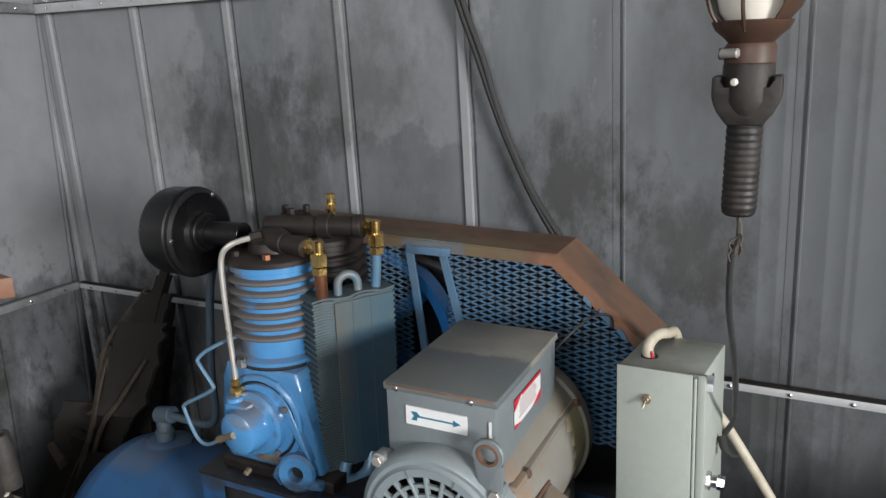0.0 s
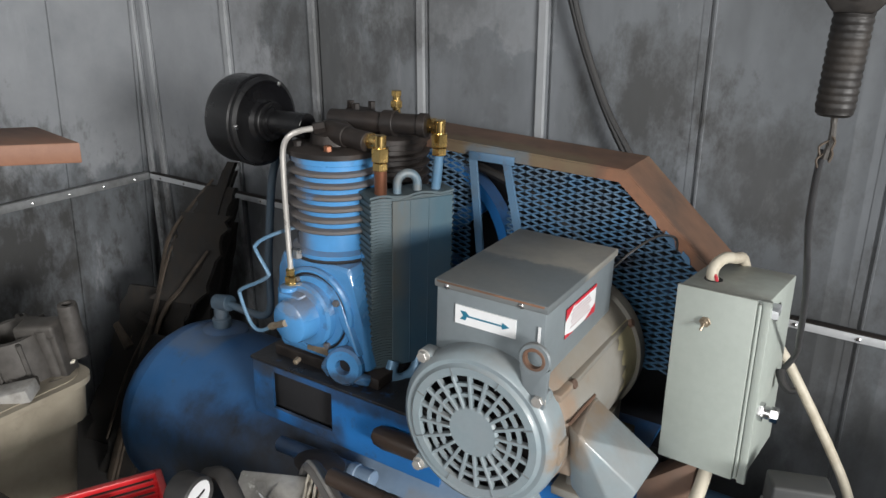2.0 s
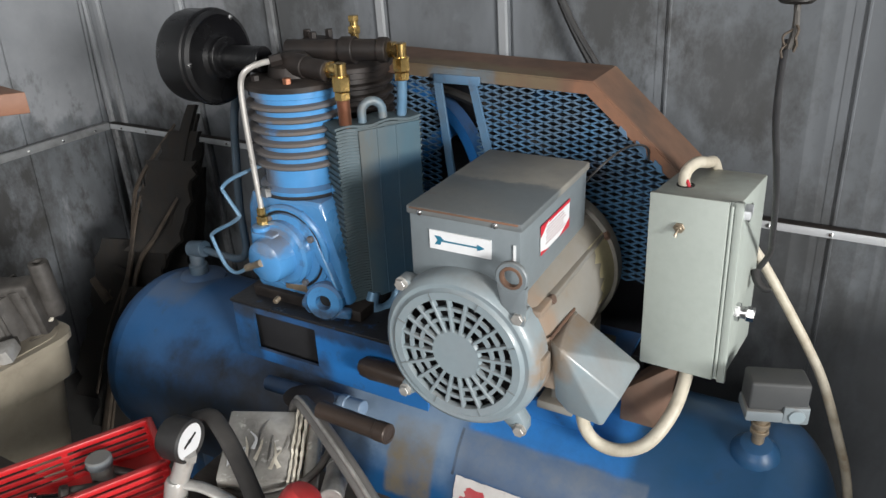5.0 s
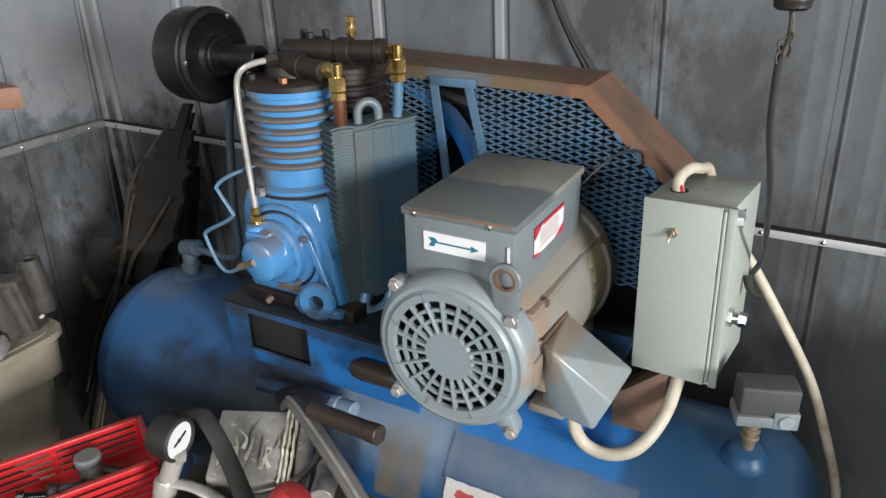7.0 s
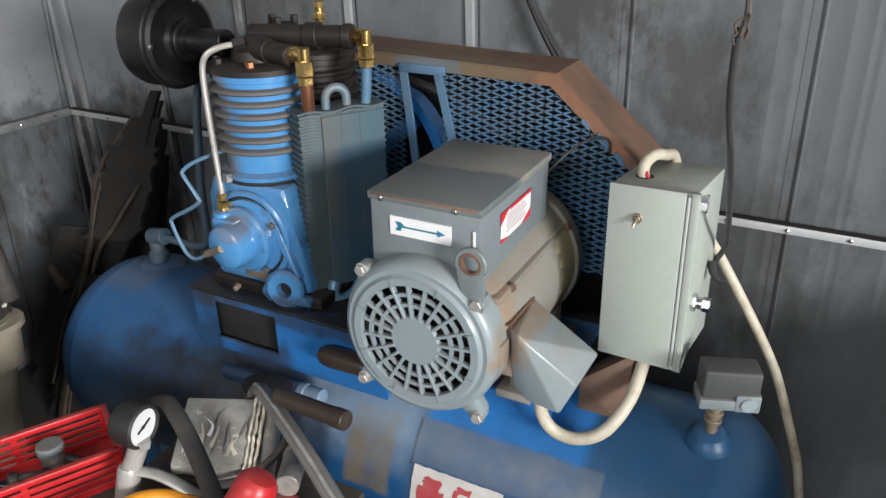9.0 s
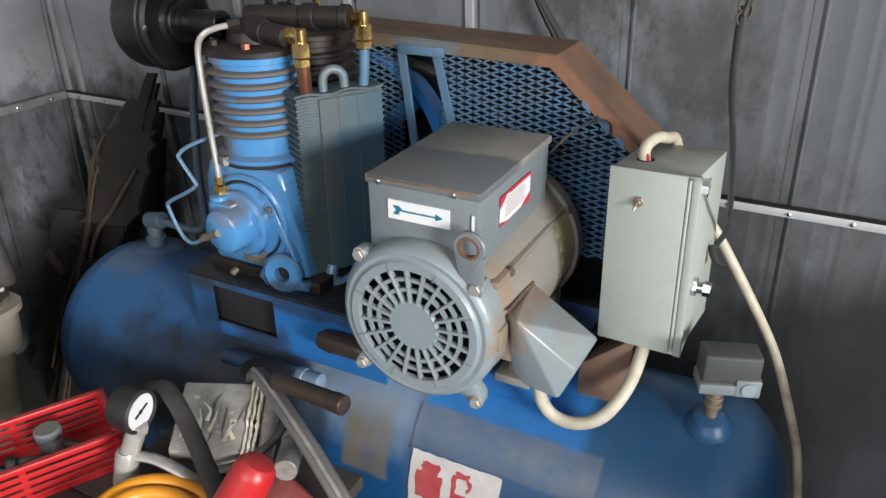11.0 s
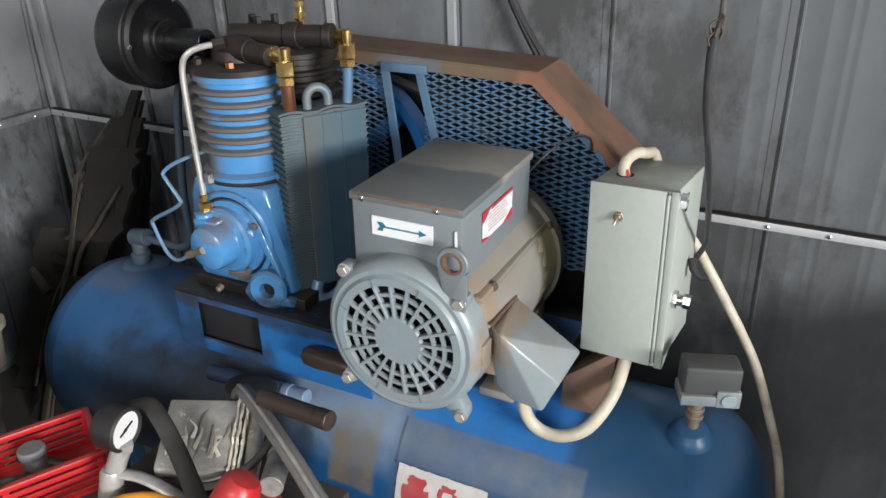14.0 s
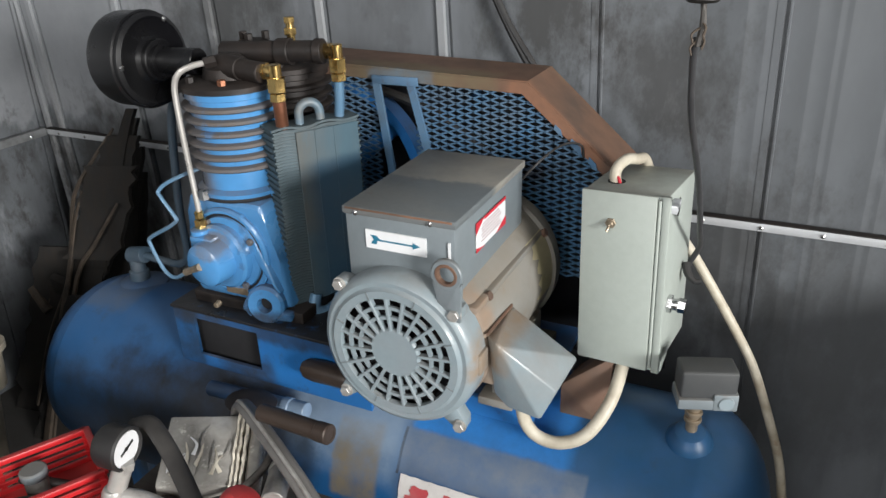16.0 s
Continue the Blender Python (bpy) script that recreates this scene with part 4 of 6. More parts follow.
part("frame_seam", join(box(0.006, 0.031, 0.012, 0.40, 0.950, 0.963, 0.003)), GREY_BODY, motor)
bm = bmesh.new()
rows = [[bm.verts.new((MX + (0.153 + 0.0163 * y) * math.cos(radians(a)), y, MZ + (0.153 + 0.0163 * y) * math.sin(radians(a)))) for y in (0.285 + 0.015 * math.sin(a), 0.375)] for a in range(-12, 40, 4)]
for p, q in zip(rows, rows[1:]):
    bm.faces.new([p[0], p[1], q[1], q[0]])
part("sticker", bm, YELLOWED, motor, "yellowed peeling sticker")
fan = part("fan_cover", lathe([(0.107, 0.0), (0.108, -0.003), (0.122, -0.003), (0.124, 0.0), (0.128, 0.003), (0.136, 0.002), (0.143, 0.006), (0.148, 0.014), (0.150, 0.024), (0.150, 0.055), (0.146, 0.058), (0.145, 0.024), (0.138, 0.013), (0.12, 0.008), (0.107, 0.007), (0.107, 0.0)], my, 64), GREY_FAN, motor, "grey slotted fan cover")
part("hub_disc", lathe([(0.0, -0.001), (0.045, -0.001), (0.048, 0.002), (0.048, 0.007), (0.0, 0.008)], my, 40), GREY_FAN, fan)
for r in (0.070, 0.0895):
    part("grille_ring", lathe([(r - 0.0032, 0.0), (r + 0.0032, 0.0), (r + 0.0032, 0.006), (r - 0.0032, 0.006), (r - 0.0032, 0.0)], my, 56), GREY_FAN, fan)
NS = 20
for k in range(NS):
    part("spoke", box(0.045, 0.109, -0.0030, 0.0030, -0.002, 0.009, 0.001, 1, my @ Matrix.Rotation(2 * math.pi * (k + 0.667) / NS, 4, "Z")), GREY_FAN, fan)
for k in range(9):
    part("fan_blade", box(0.03, 0.105, -0.0015, 0.0015, 0.018, 0.045, 0, 1, my @ Matrix.Rotation(2 * math.pi * k / 9 + 0.1, 4, "Z") @ Matrix.Rotation(0.5, 4, "X")), IRON, motor)
# Black disc for the shade behind the fan blades.
part("fan_cavity", lathe([(0.0, 0.047), (0.128, 0.047), (0.128, 0.049), (0.0, 0.049)], my, 40), DARK, motor)
for k in range(8):
    part("cover_line", box(0.106, 0.122, -0.0012, 0.0012, -0.0042, -0.002, 0, 1, my @ Matrix.Rotation(2 * math.pi * (k + 0.5) / 8, 4, "Z")), GREY, fan)
part("cover_notch", box(0.138, 0.154, -0.02, 0.02, 0.02, 0.055, 0.003, 2, my @ Matrix.Rotation(math.pi, 4, "Z")), GREY_FAN, fan)
for sx, sz in ((-0.107, 0.112), (0.113, 0.098), (0.117, -0.127), (-0.115, -0.115)):
    c = Vector((MX + sx, -0.03, MZ + sz))
    inward = Vector((-sx, 0, -sz)).normalized() * 0.03
    part("ear", hull([c + inward * 1.1 + Vector((d, yy, e)) for d in (-0.014, 0.014) for e in (-0.014, 0.014) for yy in (0, 0.03)] + [c + Vector((d, yy, e)) for d in (-0.010, 0.010) for e in (-0.010, 0.010) for yy in (0, 0.03)], 0.004), GREY_FAN, motor)
    part("bolt", join(hexnut(c + Vector((0, 0.0, 0)), c + Vector((0, -0.010, 0)), 0.0105), rod(c + Vector((0, 0.0, 0)), c + Vector((0, -0.002, 0)), 0.013)), ALU, motor, "dull steel bolt head")
for y, z in ((0.07, 0.955), (0.36, 0.955), (0.07, 0.80)):
    r_ = 0.153 + 0.0163 * y
    q = Vector((MX + math.sqrt(max(r_ * r_ - (z - MZ) ** 2, 0)) - 0.003, y, z))
    part("side_bolt", hexnut(q, q + Vector((0.010, 0, 0.005)), 0.009), RUST, motor)
# lifting eye
el = Vector((-0.003, -0.034, 1.041))
eye = lathe([(0.0155, 0.0), (0.026, 0.0), (0.028, 0.002), (0.028, 0.008), (0.026, 0.010), (0.0155, 0.010), (0.0155, 0.0)], axis_pose(el, (0, 1, 0)), 28)
strap = prism([(-0.026, -0.012), (-0.012, -0.078), (0.022, -0.085), (0.027, -0.012), (0.016, -0.02), (-0.016, -0.02)], el + Vector((0, 0.009, 0)), (1, 0, 0), (0, 0, 1), 0.008, 0.001)
part("lifting_eye", join(eye, strap), GREY, motor, "grey lifting eye with a rusty rim")
part("rust_rim", lathe([(0.0148, -0.0012), (0.019, -0.0012), (0.0205, 0.0005), (0.0157, 0.0085), (0.0148, 0.0085), (0.0148, -0.0012)], axis_pose(el, (0, 1, 0)), 28), RUST, motor)
# terminal box
tb = part("terminal_box", hull([(-0.208, 0.002, 0.985), (-0.208, 0.002, 1.108), (-0.002, 0.002, 1.108), (-0.002, 0.002, 0.955), (-0.208, 0.325, 0.985), (-0.208, 0.325, 1.108), (-0.002, 0.325, 0.955), (-0.002, 0.325, 1.108)], 0.004), GREY, motor, "grey sheet metal terminal box")
part("lid", join(box(-0.2115, 0.0015, -0.0015, 0.33, 1.106, 1.121, 0.003)), LID, tb, "dusty grey lid with rusty edges")
part("lid_edge", join(box(-0.205, -0.005, -0.0025, -0.0005, 1.116, 1.1195, 0.0006)), RUST, tb)
for x in (-0.185, -0.045):
    part("lid_screw", lathe([(0.005, 0), (0.005, 0.002), (0.002, 0.004)], axis_pose((x, -0.001, 1.111), (0, -1, 0)), 10), STEEL, tb)
ar = part("arrow_label", box(-0.168, -0.053, -0.0008, 0.0018, 1.049, 1.083, 0), WHITE, tb, "white label with a teal arrow")
shaft = [(-0.145, -0.0015), (-0.078, -0.0015), (-0.078, -0.006), (-0.064, 0.0), (-0.078, 0.006), (-0.078, 0.0015), (-0.14, 0.0015), (-0.147, 0.008), (-0.158, 0.008), (-0.152, 0.0), (-0.158, -0.008), (-0.147, -0.008)]
part("arrow", prism([(x, z) for x, z in shaft], (0, -0.001, 1.066), (1, 0, 0), (0, 0, 1), 0.0006), ARROW, ar)
# Thin white upright strip near the box's right front corner.
part("bare_edge", box(-0.0135, -0.0095, -0.0006, 0.0016, 1.045, 1.082, 0), WHITE, tb)
warn = part("warning_label", prism([(0.083, 1.030), (0.205, 1.030), (0.222, 1.045), (0.222, 1.083), (0.1, 1.083), (0.083, 1.068)], (-0.0003, 0, 0), (0, 1, 0), (0, 0, 1), 0.001), WHITE, tb, "white warning sticker with red corners")
part("red_corner", prism([(0.083, 1.063), (0.12, 1.084), (0.083, 1.084)], (0.0, 0, 0), (0, 1, 0), (0, 0, 1), 0.0012), LABEL_RED, warn)
part("red_corner", prism([(0.12, 1.078), (0.223, 1.078), (0.223, 1.084), (0.12, 1.084)], (0.0, 0, 0), (0, 1, 0), (0, 0, 1), 0.0012), LABEL_RED, warn)
part("red_corner", prism([(0.083, 1.029), (0.12, 1.029), (0.083, 1.037)], (0.0, 0, 0), (0, 1, 0), (0, 0, 1), 0.0012), LABEL_RED, warn)
part("red_corner", prism([(0.175, 1.029), (0.223, 1.029), (0.223, 1.046)], (0.0, 0, 0), (0, 1, 0), (0, 0, 1), 0.0012), LABEL_RED, warn)
for k in range(6):
    part("print_bar", box(0.0008, 0.0014, 0.105 + 0.004 * (k % 2), 0.2 - 0.006 * (k % 3), 1.041 + 0.006 * k, 1.0435 + 0.006 * k, 0), LABEL_GREY, warn)
# conduit box on the motor's side
part("conduit_box", hull([(0.043, 0.026, 0.906), (0.072, -0.002, 0.909), (0.045, 0.14, 0.906), (0.174, 0.14, 0.823), (0.166, 0.040, 0.813), (0.140, 0.030, 0.752), (0.077, 0.036, 0.756), (0.053, 0.034, 0.782), (0.06, 0.15, 0.77), (0.15, 0.145, 0.765)], 0.004), GREY_FAN, motor, "tapered grey cast conduit box")
part("rusty_edge", tube([(0.047, 0.018, 0.913), (0.047, 0.08, 0.911), (0.046, 0.138, 0.907)], 0.0032, 6), RUST, motor, "rusty edge")
part("conduit_neck", box(0.02, 0.055, 0.03, 0.14, 0.80, 0.905, 0.006), GREY_BODY, motor)
for x in (0.02, -0.23):
    part("foot", join(box(x - 0.02, x + 0.05, 0.08, 0.36, 0.712, 0.73, 0.003), box(x, x + 0.02, 0.1, 0.34, 0.72, 0.79, 0.004)), GREY_BODY, motor)
part("rusty_bracket", hull([(0.13, 0.19, 0.62), (0.22, 0.19, 0.64), (0.13, 0.19, 0.72), (0.225, 0.22, 0.79), (0.14, 0.3, 0.70), (0.225, 0.3, 0.78), (0.2, 0.3, 0.62)], 0.004), RUST, tank, "rust-brown steel bracket")
part("supply_cable", tube([(0.085, 0.085, 0.75), (0.09, 0.095, 0.69), (0.115, 0.1, 0.655), (0.16, 0.105, 0.65), (0.205, 0.12, 0.675), (0.234, 0.165, 0.725), (0.24, 0.23, 0.775), (0.238, 0.27, 0.82)], 0.0125, 14), CREAM, motor, "thick cream cable looping to the control box")

# ---- belt guard ----
guard = thing("belt_guard", "rust-brown belt guard with blue expanded metal front", "belt guard", at=(-0.3, 0.56, 0.6))
GF, GB = 0.485, 0.645
# Dark plate added as the shade between motor and control box.
part("lower_back_plate", box(-0.34, 0.27, GB + 0.002, GB + 0.006, 0.5, 0.98, 0.001), OIL_SHADE, guard, "dark plate added to blacken the gap behind the motor")
slope = (1.087 - 1.228) / (0.107 + 0.058)
XE = 0.26
ZE = 1.228 + slope * (XE + 0.058)
ZL = 1.245


def sheet_run(pts, y0, y1, th):
    """A folded strip of sheet across the guard's width, through (x, z) points."""
    bm = bmesh.new()
    lo = [[bm.verts.new((x, y, z)) for y in (y0, y1)] for x, z in pts]
    hi = [[bm.verts.new((x, y, z - th)) for y in (y0, y1)] for x, z in pts]
    for i in range(len(pts) - 1):
        bm.faces.new([lo[i][0], lo[i + 1][0], lo[i + 1][1], lo[i][1]])
        bm.faces.new([hi[i][0], hi[i + 1][0], hi[i + 1][1], hi[i][1]])
        for s in (0, 1):
            bm.faces.new([lo[i][s], lo[i + 1][s], hi[i + 1][s], hi[i][s]])
    for e in (0, -1):
        bm.faces.new([lo[e][0], lo[e][1], hi[e][1], hi[e][0]])
    return bm


part("top_sheet", sheet_run([(-0.85, ZL + 0.012), (-0.6, ZL + 0.008), (-0.05, 1.238), (XE, ZE + 0.006)], GF - 0.004, GB, 0.004), RUST, guard, "rust-brown folded top sheet", 15)
part("front_lip", prism([(-0.85, ZL + 0.010), (-0.85, ZL - 0.014), (-0.06, 1.212), (XE, ZE - 0.022), (XE, ZE + 0.004), (-0.05, 1.236)], (0, GF - 0.006, 0), (1, 0, 0), (0, 0, 1), 0.003), RUST, guard, "rusty front lip")
# Near-black back sheet behind the mesh.
part("back_sheet", prism([(-0.85, 0.72), (0.26, 0.72), (XE, ZE), (-0.05, 1.236), (-0.85, ZL + 0.01)], (0, GB - 0.003, 0), (1, 0, 0), (0, 0, 1), -0.003), OIL_SHADE, guard)
for x, k in ((-0.411, 0.13), (-0.325, 0.25)):
    part("frame_bar", prism([(x - 0.009, 1.228), (x + 0.009, 1.228), (x + 0.009 + k * 0.42, 0.80), (x - 0.009 + k * 0.42, 0.80)], (0, GF - 0.006, 0), (1, 0, 0), (0, 0, 1), 0.008), MESHBLUE, guard)
part("top_bar", box(-0.415, -0.30, GF - 0.0185, GF - 0.0145, 1.212, 1.232, 0.001), MESHBLUE, guard)
for x0_, x1_, d_ in ((0.012, 0.032, 0.012), (0.048, 0.075, 0.016), (0.088, 0.11, 0.014), (0.16, 0.2, 0.012)):
    part("mesh_edge", prism([(x0_, 1.211 + slope * (x0_ + 0.066)), (x1_, 1.211 + slope * (x1_ + 0.066)), (x1_ - 0.004, 1.211 + d_ + slope * (x1_ + 0.062)), (x0_ + 0.003, 1.211 + d_ + slope * (x0_ + 0.069))], (0, GF - 0.0095, 0), (1, 0, 0), (0, 0, 1), 0.003), MESHBLUE, guard, "bent blue mesh edge over the lip")
part("end_leg", box(0.235, 0.262, GF, GB, 0.66, ZE - 0.01, 0.003), RUST, guard)
part("left_leg", box(-0.83, -0.80, GF, GB, 0.64, ZL, 0.003), RUST, guard)


def expanded(x0, x1, z0, z1, px, pz):
    """Expanded metal: wavy strands that meet, each a thin slanted strip."""
    verts, faces = [], []
    nz = int((z1 - z0) / pz)
    nx = int((x1 - x0) / (px / 2))
    for row in range(nz):
        for col in range(nx):
            for sgn in (1, -1):
                xa, xb = x0 + col * px / 2, x0 + (col + 1) * px / 2
                zc = z0 + row * pz
                za, zb = (zc, zc + sgn * pz / 2) if (col % 2 == 0) else (zc + sgn * pz / 2, zc)
                xm, zm = (xa + xb) / 2, (za + zb) / 2
                if zm > 1.232 or zm > 1.228 + slope * (xm + 0.066) or zm < z0:
                    continue
                i = len(verts)
                t = 0.0017
                for x, z, y in ((xa, za, GF), (xb, zb, GF)):
                    verts.extend([(x, y - 0.003, z - t), (x, y - 0.003, z + t), (x, y + 0.0005, z + t + 0.0004), (x, y + 0.0005, z - t + 0.0004)])
                for a, b in ((0, 1), (1, 2), (2, 3), (3, 0)):
                    faces.append((i + a, i + b, i + 4 + b, i + 4 + a))
    bm = bmesh.new()
    vs = [bm.verts.new(v) for v in verts]
    for f in faces:
        bm.faces.new([vs[k] for k in f])
    return bm


mesh1 = part("mesh_panel", expanded(-0.318, 0.22, 0.80, 1.25, 0.041, 0.0148), MESHBLUE, guard, "blue expanded metal mesh")
mesh2 = part("mesh_panel", expanded(-0.70, -0.405, 0.80, 1.25, 0.041, 0.0148), MESHBLUE, guard, "blue expanded metal mesh")
for m_ in (mesh1, mesh2):
    tagged(m_, kind="stuff")
# flywheel seen through the gap
fly = thing("flywheel", "blue cast flywheel behind the belt guard", "flywheel", at=(-0.605, 0.57, 0.905))
fp = axis_pose((-0.605, 0.55, 0.93), (0, 1, 0))
part("rim", lathe([(0.245, 0.0), (0.27, 0.0), (0.27, 0.05), (0.245, 0.05), (0.245, 0.0)], fp, 64), BLUE, fly)
for k in range(6):
    part("spoke", box(0.03, 0.25, -0.02, 0.02, 0.01, 0.035, 0.005, 2, fp @ Matrix.Rotation(2 * math.pi * k / 6 + 0.35, 4, "Z")), BLUE, fly)
part("hub", lathe([(0.05, -0.08), (0.05, 0.06), (0.03, 0.062)], fp, 24), BLUE, fly)
part("belt", tube([(-0.60, 0.575, 1.205), (-0.3, 0.575, 1.12), (-0.06, 0.575, 0.95)], 0.012, 8), RUBBER, fly, "black drive belt")
part("pulley", lathe([(0.03, -0.1), (0.03, -0.03), (0.075, -0.03), (0.06, -0.01), (0.075, 0.01), (0.03, 0.012)], axis_pose((MX, 0.575, MZ), (0, 1, 0)), 32), IRON, fly)

# ---- control box ----
cb = thing("control_box", "pale grey-green steel electrical control box with a toggle", "control box", at=(0.22, 0.3, 0.95))
tilt = Matrix.Translation((0.155, 0.215, 0.78)) @ pose(0, 0, 0, -3.0, -2.4, -5.5)
W_, D_, H_ = 0.142, 0.2, 0.333


def cbox(*a, **k):
    return box(*a, m=tilt, **k)


part("body", cbox(0.0, W_ + 0.006, 0.012, D_, 0, H_, b=0.003), PANEL_GREY, cb)
door = part("door", join(cbox(-0.002, W_ - 0.010, 0.0, 0.011, -0.002, H_ + 0.002, b=0.0025)), PANEL_GREY, cb)
part("hinge", rod(tilt @ Vector((W_ - 0.006, 0.004, 0.004)), tilt @ Vector((W_ - 0.006, 0.004, H_ - 0.004)), 0.0032, 10), PANEL_GREY, cb, "long piano hinge")
part("side_flange", cbox(W_ - 0.002, W_ + 0.012, 0.002, 0.012, -0.004, H_ + 0.003, b=0.002), PANEL_GREY, cb)
tg = tilt @ Vector((0.053, 0, 0.278))
part("toggle", join(hexnut(tg + Vector((0, 0.001, 0)), tg + Vector((0, -0.004, 0)), 0.010), rod(tg, tg + Vector((0, -0.009, 0)), 0.0055), tube([tg + Vector((0, -0.008, 0)), tg + Vector((-0.002, -0.014, -0.006)), tg + Vector((-0.003, -0.016, -0.011))], (0.002, 0.0028), 10)), PLATE, door, "small tarnished toggle switch")
for z, r in ((0.115, 0.0115),):
    q = tilt @ Vector((W_ + 0.004, 0.06, z))
    part("conduit_fitting", join(hexnut(q, q + Vector((0.01, 0, 0)), 0.017), rod(q, q + Vector((0.034, 0, 0)), r), hexnut(q + Vector((0.02, 0, 0)), q + Vector((0.034, 0, 0)), 0.014)), STEEL, cb, "bright steel conduit fitting")
q = tilt @ Vector((W_ + 0.004, 0.03, 0.315))
part("latch", box(q.x - 0.004, q.x + 0.016, q.y - 0.02, q.y + 0.02, q.z - 0.009, q.z + 0.006, 0.002), GALV, cb, "bright steel latch")
# Black discs on the side and top stand for shade in the holes.
part("side_hole", lathe([(0.0, 0), (0.017, 0), (0.017, 0.001), (0, 0.001)], axis_pose(tilt @ Vector((W_ + 0.0065, 0.085, 0.295)), (1, 0, 0)), 20), DARK, cb)
th = tilt @ Vector((0.038, 0.07, H_))
part("top_hole", lathe([(0.0, 0), (0.016, 0), (0.016, 0.0012), (0, 0.0012)], pose(th.x, th.y, th.z + 0.0002), 20), DARK, cb)
part("top_cable", tube([th + Vector((0.002, 0, -0.01)), th + Vector((-0.004, 0.001, 0.010)), th + Vector((-0.001, 0.012, 0.026)), th + Vector((0.009, 0.04, 0.031)), th + Vector((0.02, 0.08, 0.02)), th + Vector((0.026, 0.115, 0.011)), th + Vector((0.03, 0.15, -0.02))], 0.0105, 14), CREAM, cb, "dirty cream cable entering through the top")
part("red_wire", tube([th + Vector((0.008, -0.006, -0.004)), th + Vector((0.006, -0.008, 0.006)), th + Vector((0.001, -0.004, 0.012))], 0.003, 8), LABEL_RED, cb)
part("black_stub", tube([(0.318, 0.36, 0.94), (0.326, 0.345, 0.925), (0.340, 0.338, 0.916), (0.352, 0.338, 0.918)], (0.0085, 0.005), 10), RUBBER, cb)
part("bracket", box(0.17, 0.29, 0.39, 0.47, 0.66, 1.0, 0.003), PANEL_GREY, cb)
# the thick cream cable beside it
tagged(part("power_cable", tube([(0.295, 0.42, 0.97), (0.328, 0.44, 0.915), (0.384, 0.45, 0.824), (0.43, 0.45, 0.75), (0.471, 0.45, 0.675), (0.52, 0.45, 0.55), (0.559, 0.45, 0.424), (0.6, 0.42, 0.2), (0.64, 0.36, 0.03), (0.75, 0.3, 0.014)], 0.0098, 14), CREAM), "thick dirty cream power cable hanging to the floor", "cable")

# ---- pressure switch ----
ps = thing("pressure_switch", "small grey pressure switch on a pipe stem", "pressure switch", at=(0.382, 0.18, 0.65))
pm = pose(0.391, 0.195, 0.757, 0, 0, 20) @ Matrix.Scale(0.9, 4)
part("cover", box(-0.054, 0.054, -0.035, 0.024, 0.025, 0.086, 0.006, 3, pm), PS_GREY, ps, "grey moulded cover")
part("base", join(box(-0.056, 0.056, -0.038, 0.026, 0.0, 0.024, 0.004, 2, pm), box(0.01, 0.057, -0.0395, 0.0, 0.0, 0.038, 0.003, 2, pm)), GREY, ps, "paler base with a raised corner")
part("cap", lathe([(0.0, 0.0), (0.016, 0.0), (0.014, 0.004), (0.0, 0.004)], pm @ axis_pose((0.034, -0.039, 0.018), (0, -1, 0)), 20), GREY_FAN, ps)
part("stem", join(rod((0.379, 0.202, 0.665), (0.379, 0.202, 0.762), 0.011), *[rod((0.379, 0.202, 0.70 + 0.016 * k), (0.379, 0.202, 0.708 + 0.016 * k), 0.016) for k in range(4)]), PLATE, ps, "threaded brass stem")
part("tank_boss", lathe([(0.047, -0.03), (0.043, 0.0), (0.034, 0.010), (0.028, 0.02), (0.018, 0.024)], pose(0.378, 0.203, 0.657, 11), 28), BLUE_TANK, ps, "blue welded boss")

# ---- hanging work lamp ----
lamp = thing("work_lamp", "hanging trouble lamp with a ribbed black handle", "work lamp", at=(0.347, -0.095, 2.3))
lx, ly = 0.347, -0.095
hp = [(0.016, 1.483), (0.0195, 1.486)]
for k in range(14):
    z = 1.49 + k * 0.0075
    hp += [(0.0195, z), (0.0205, z + 0.002), (0.0205, z + 0.005), (0.0195, z + 0.0065)]
hp += [(0.019, 1.587), (0.024, 1.597), (0.0285, 1.608), (0.0285, 1.645), (0.027, 1.648)]
part("handle", lathe(hp, pose(lx, ly, 0), 24), HANDLE, lamp, "ribbed black rubber handle")
wing = [(-0.0375, 1.635), (-0.0375, 1.612), (-0.031, 1.597), (-0.019, 1.583), (0.019, 1.583), (0.031, 1.597), (0.0375, 1.612), (0.0375, 1.635), (0.027, 1.635), (0.027, 1.62), (-0.027, 1.62), (-0.027, 1.635)]
part("finger_guard", prism(wing, (lx, ly + 0.022, 0), (1, 0, 0), (0, 0, 1), 0.044, 0.003), HANDLE, lamp, "notched black finger guard")
part("switch_button", lathe([(0.004, 0), (0.004, 0.004), (0.0025, 0.0055), (0, 0.0055)], axis_pose((lx - 0.012, ly - 0.0275, 1.629), (-0.3, -1, 0)), 12), BULB, lamp, "small pale switch button")
part("collar", join(lathe([(0.026, 1.646), (0.028, 1.648), (0.028, 1.664), (0.026, 1.668)], pose(lx, ly, 0), 28), box(lx - 0.033, lx - 0.024, ly - 0.016, ly - 0.004, 1.652, 1.664, 0.002)), BROWN, lamp, "brown metal clamp collar")
part("clamp_screw", rod((lx - 0.030, ly - 0.020, 1.658), (lx - 0.010, ly - 0.029, 1.658), 0.005, 12), ALU, lamp, "silver clamp screw")
part("socket", lathe([(0.024, 1.668), (0.03, 1.674), (0.04, 1.682), (0.044, 1.69), (0.04, 1.691), (0.03, 1.686)], pose(lx, ly, 0), 28), BROWN, lamp)
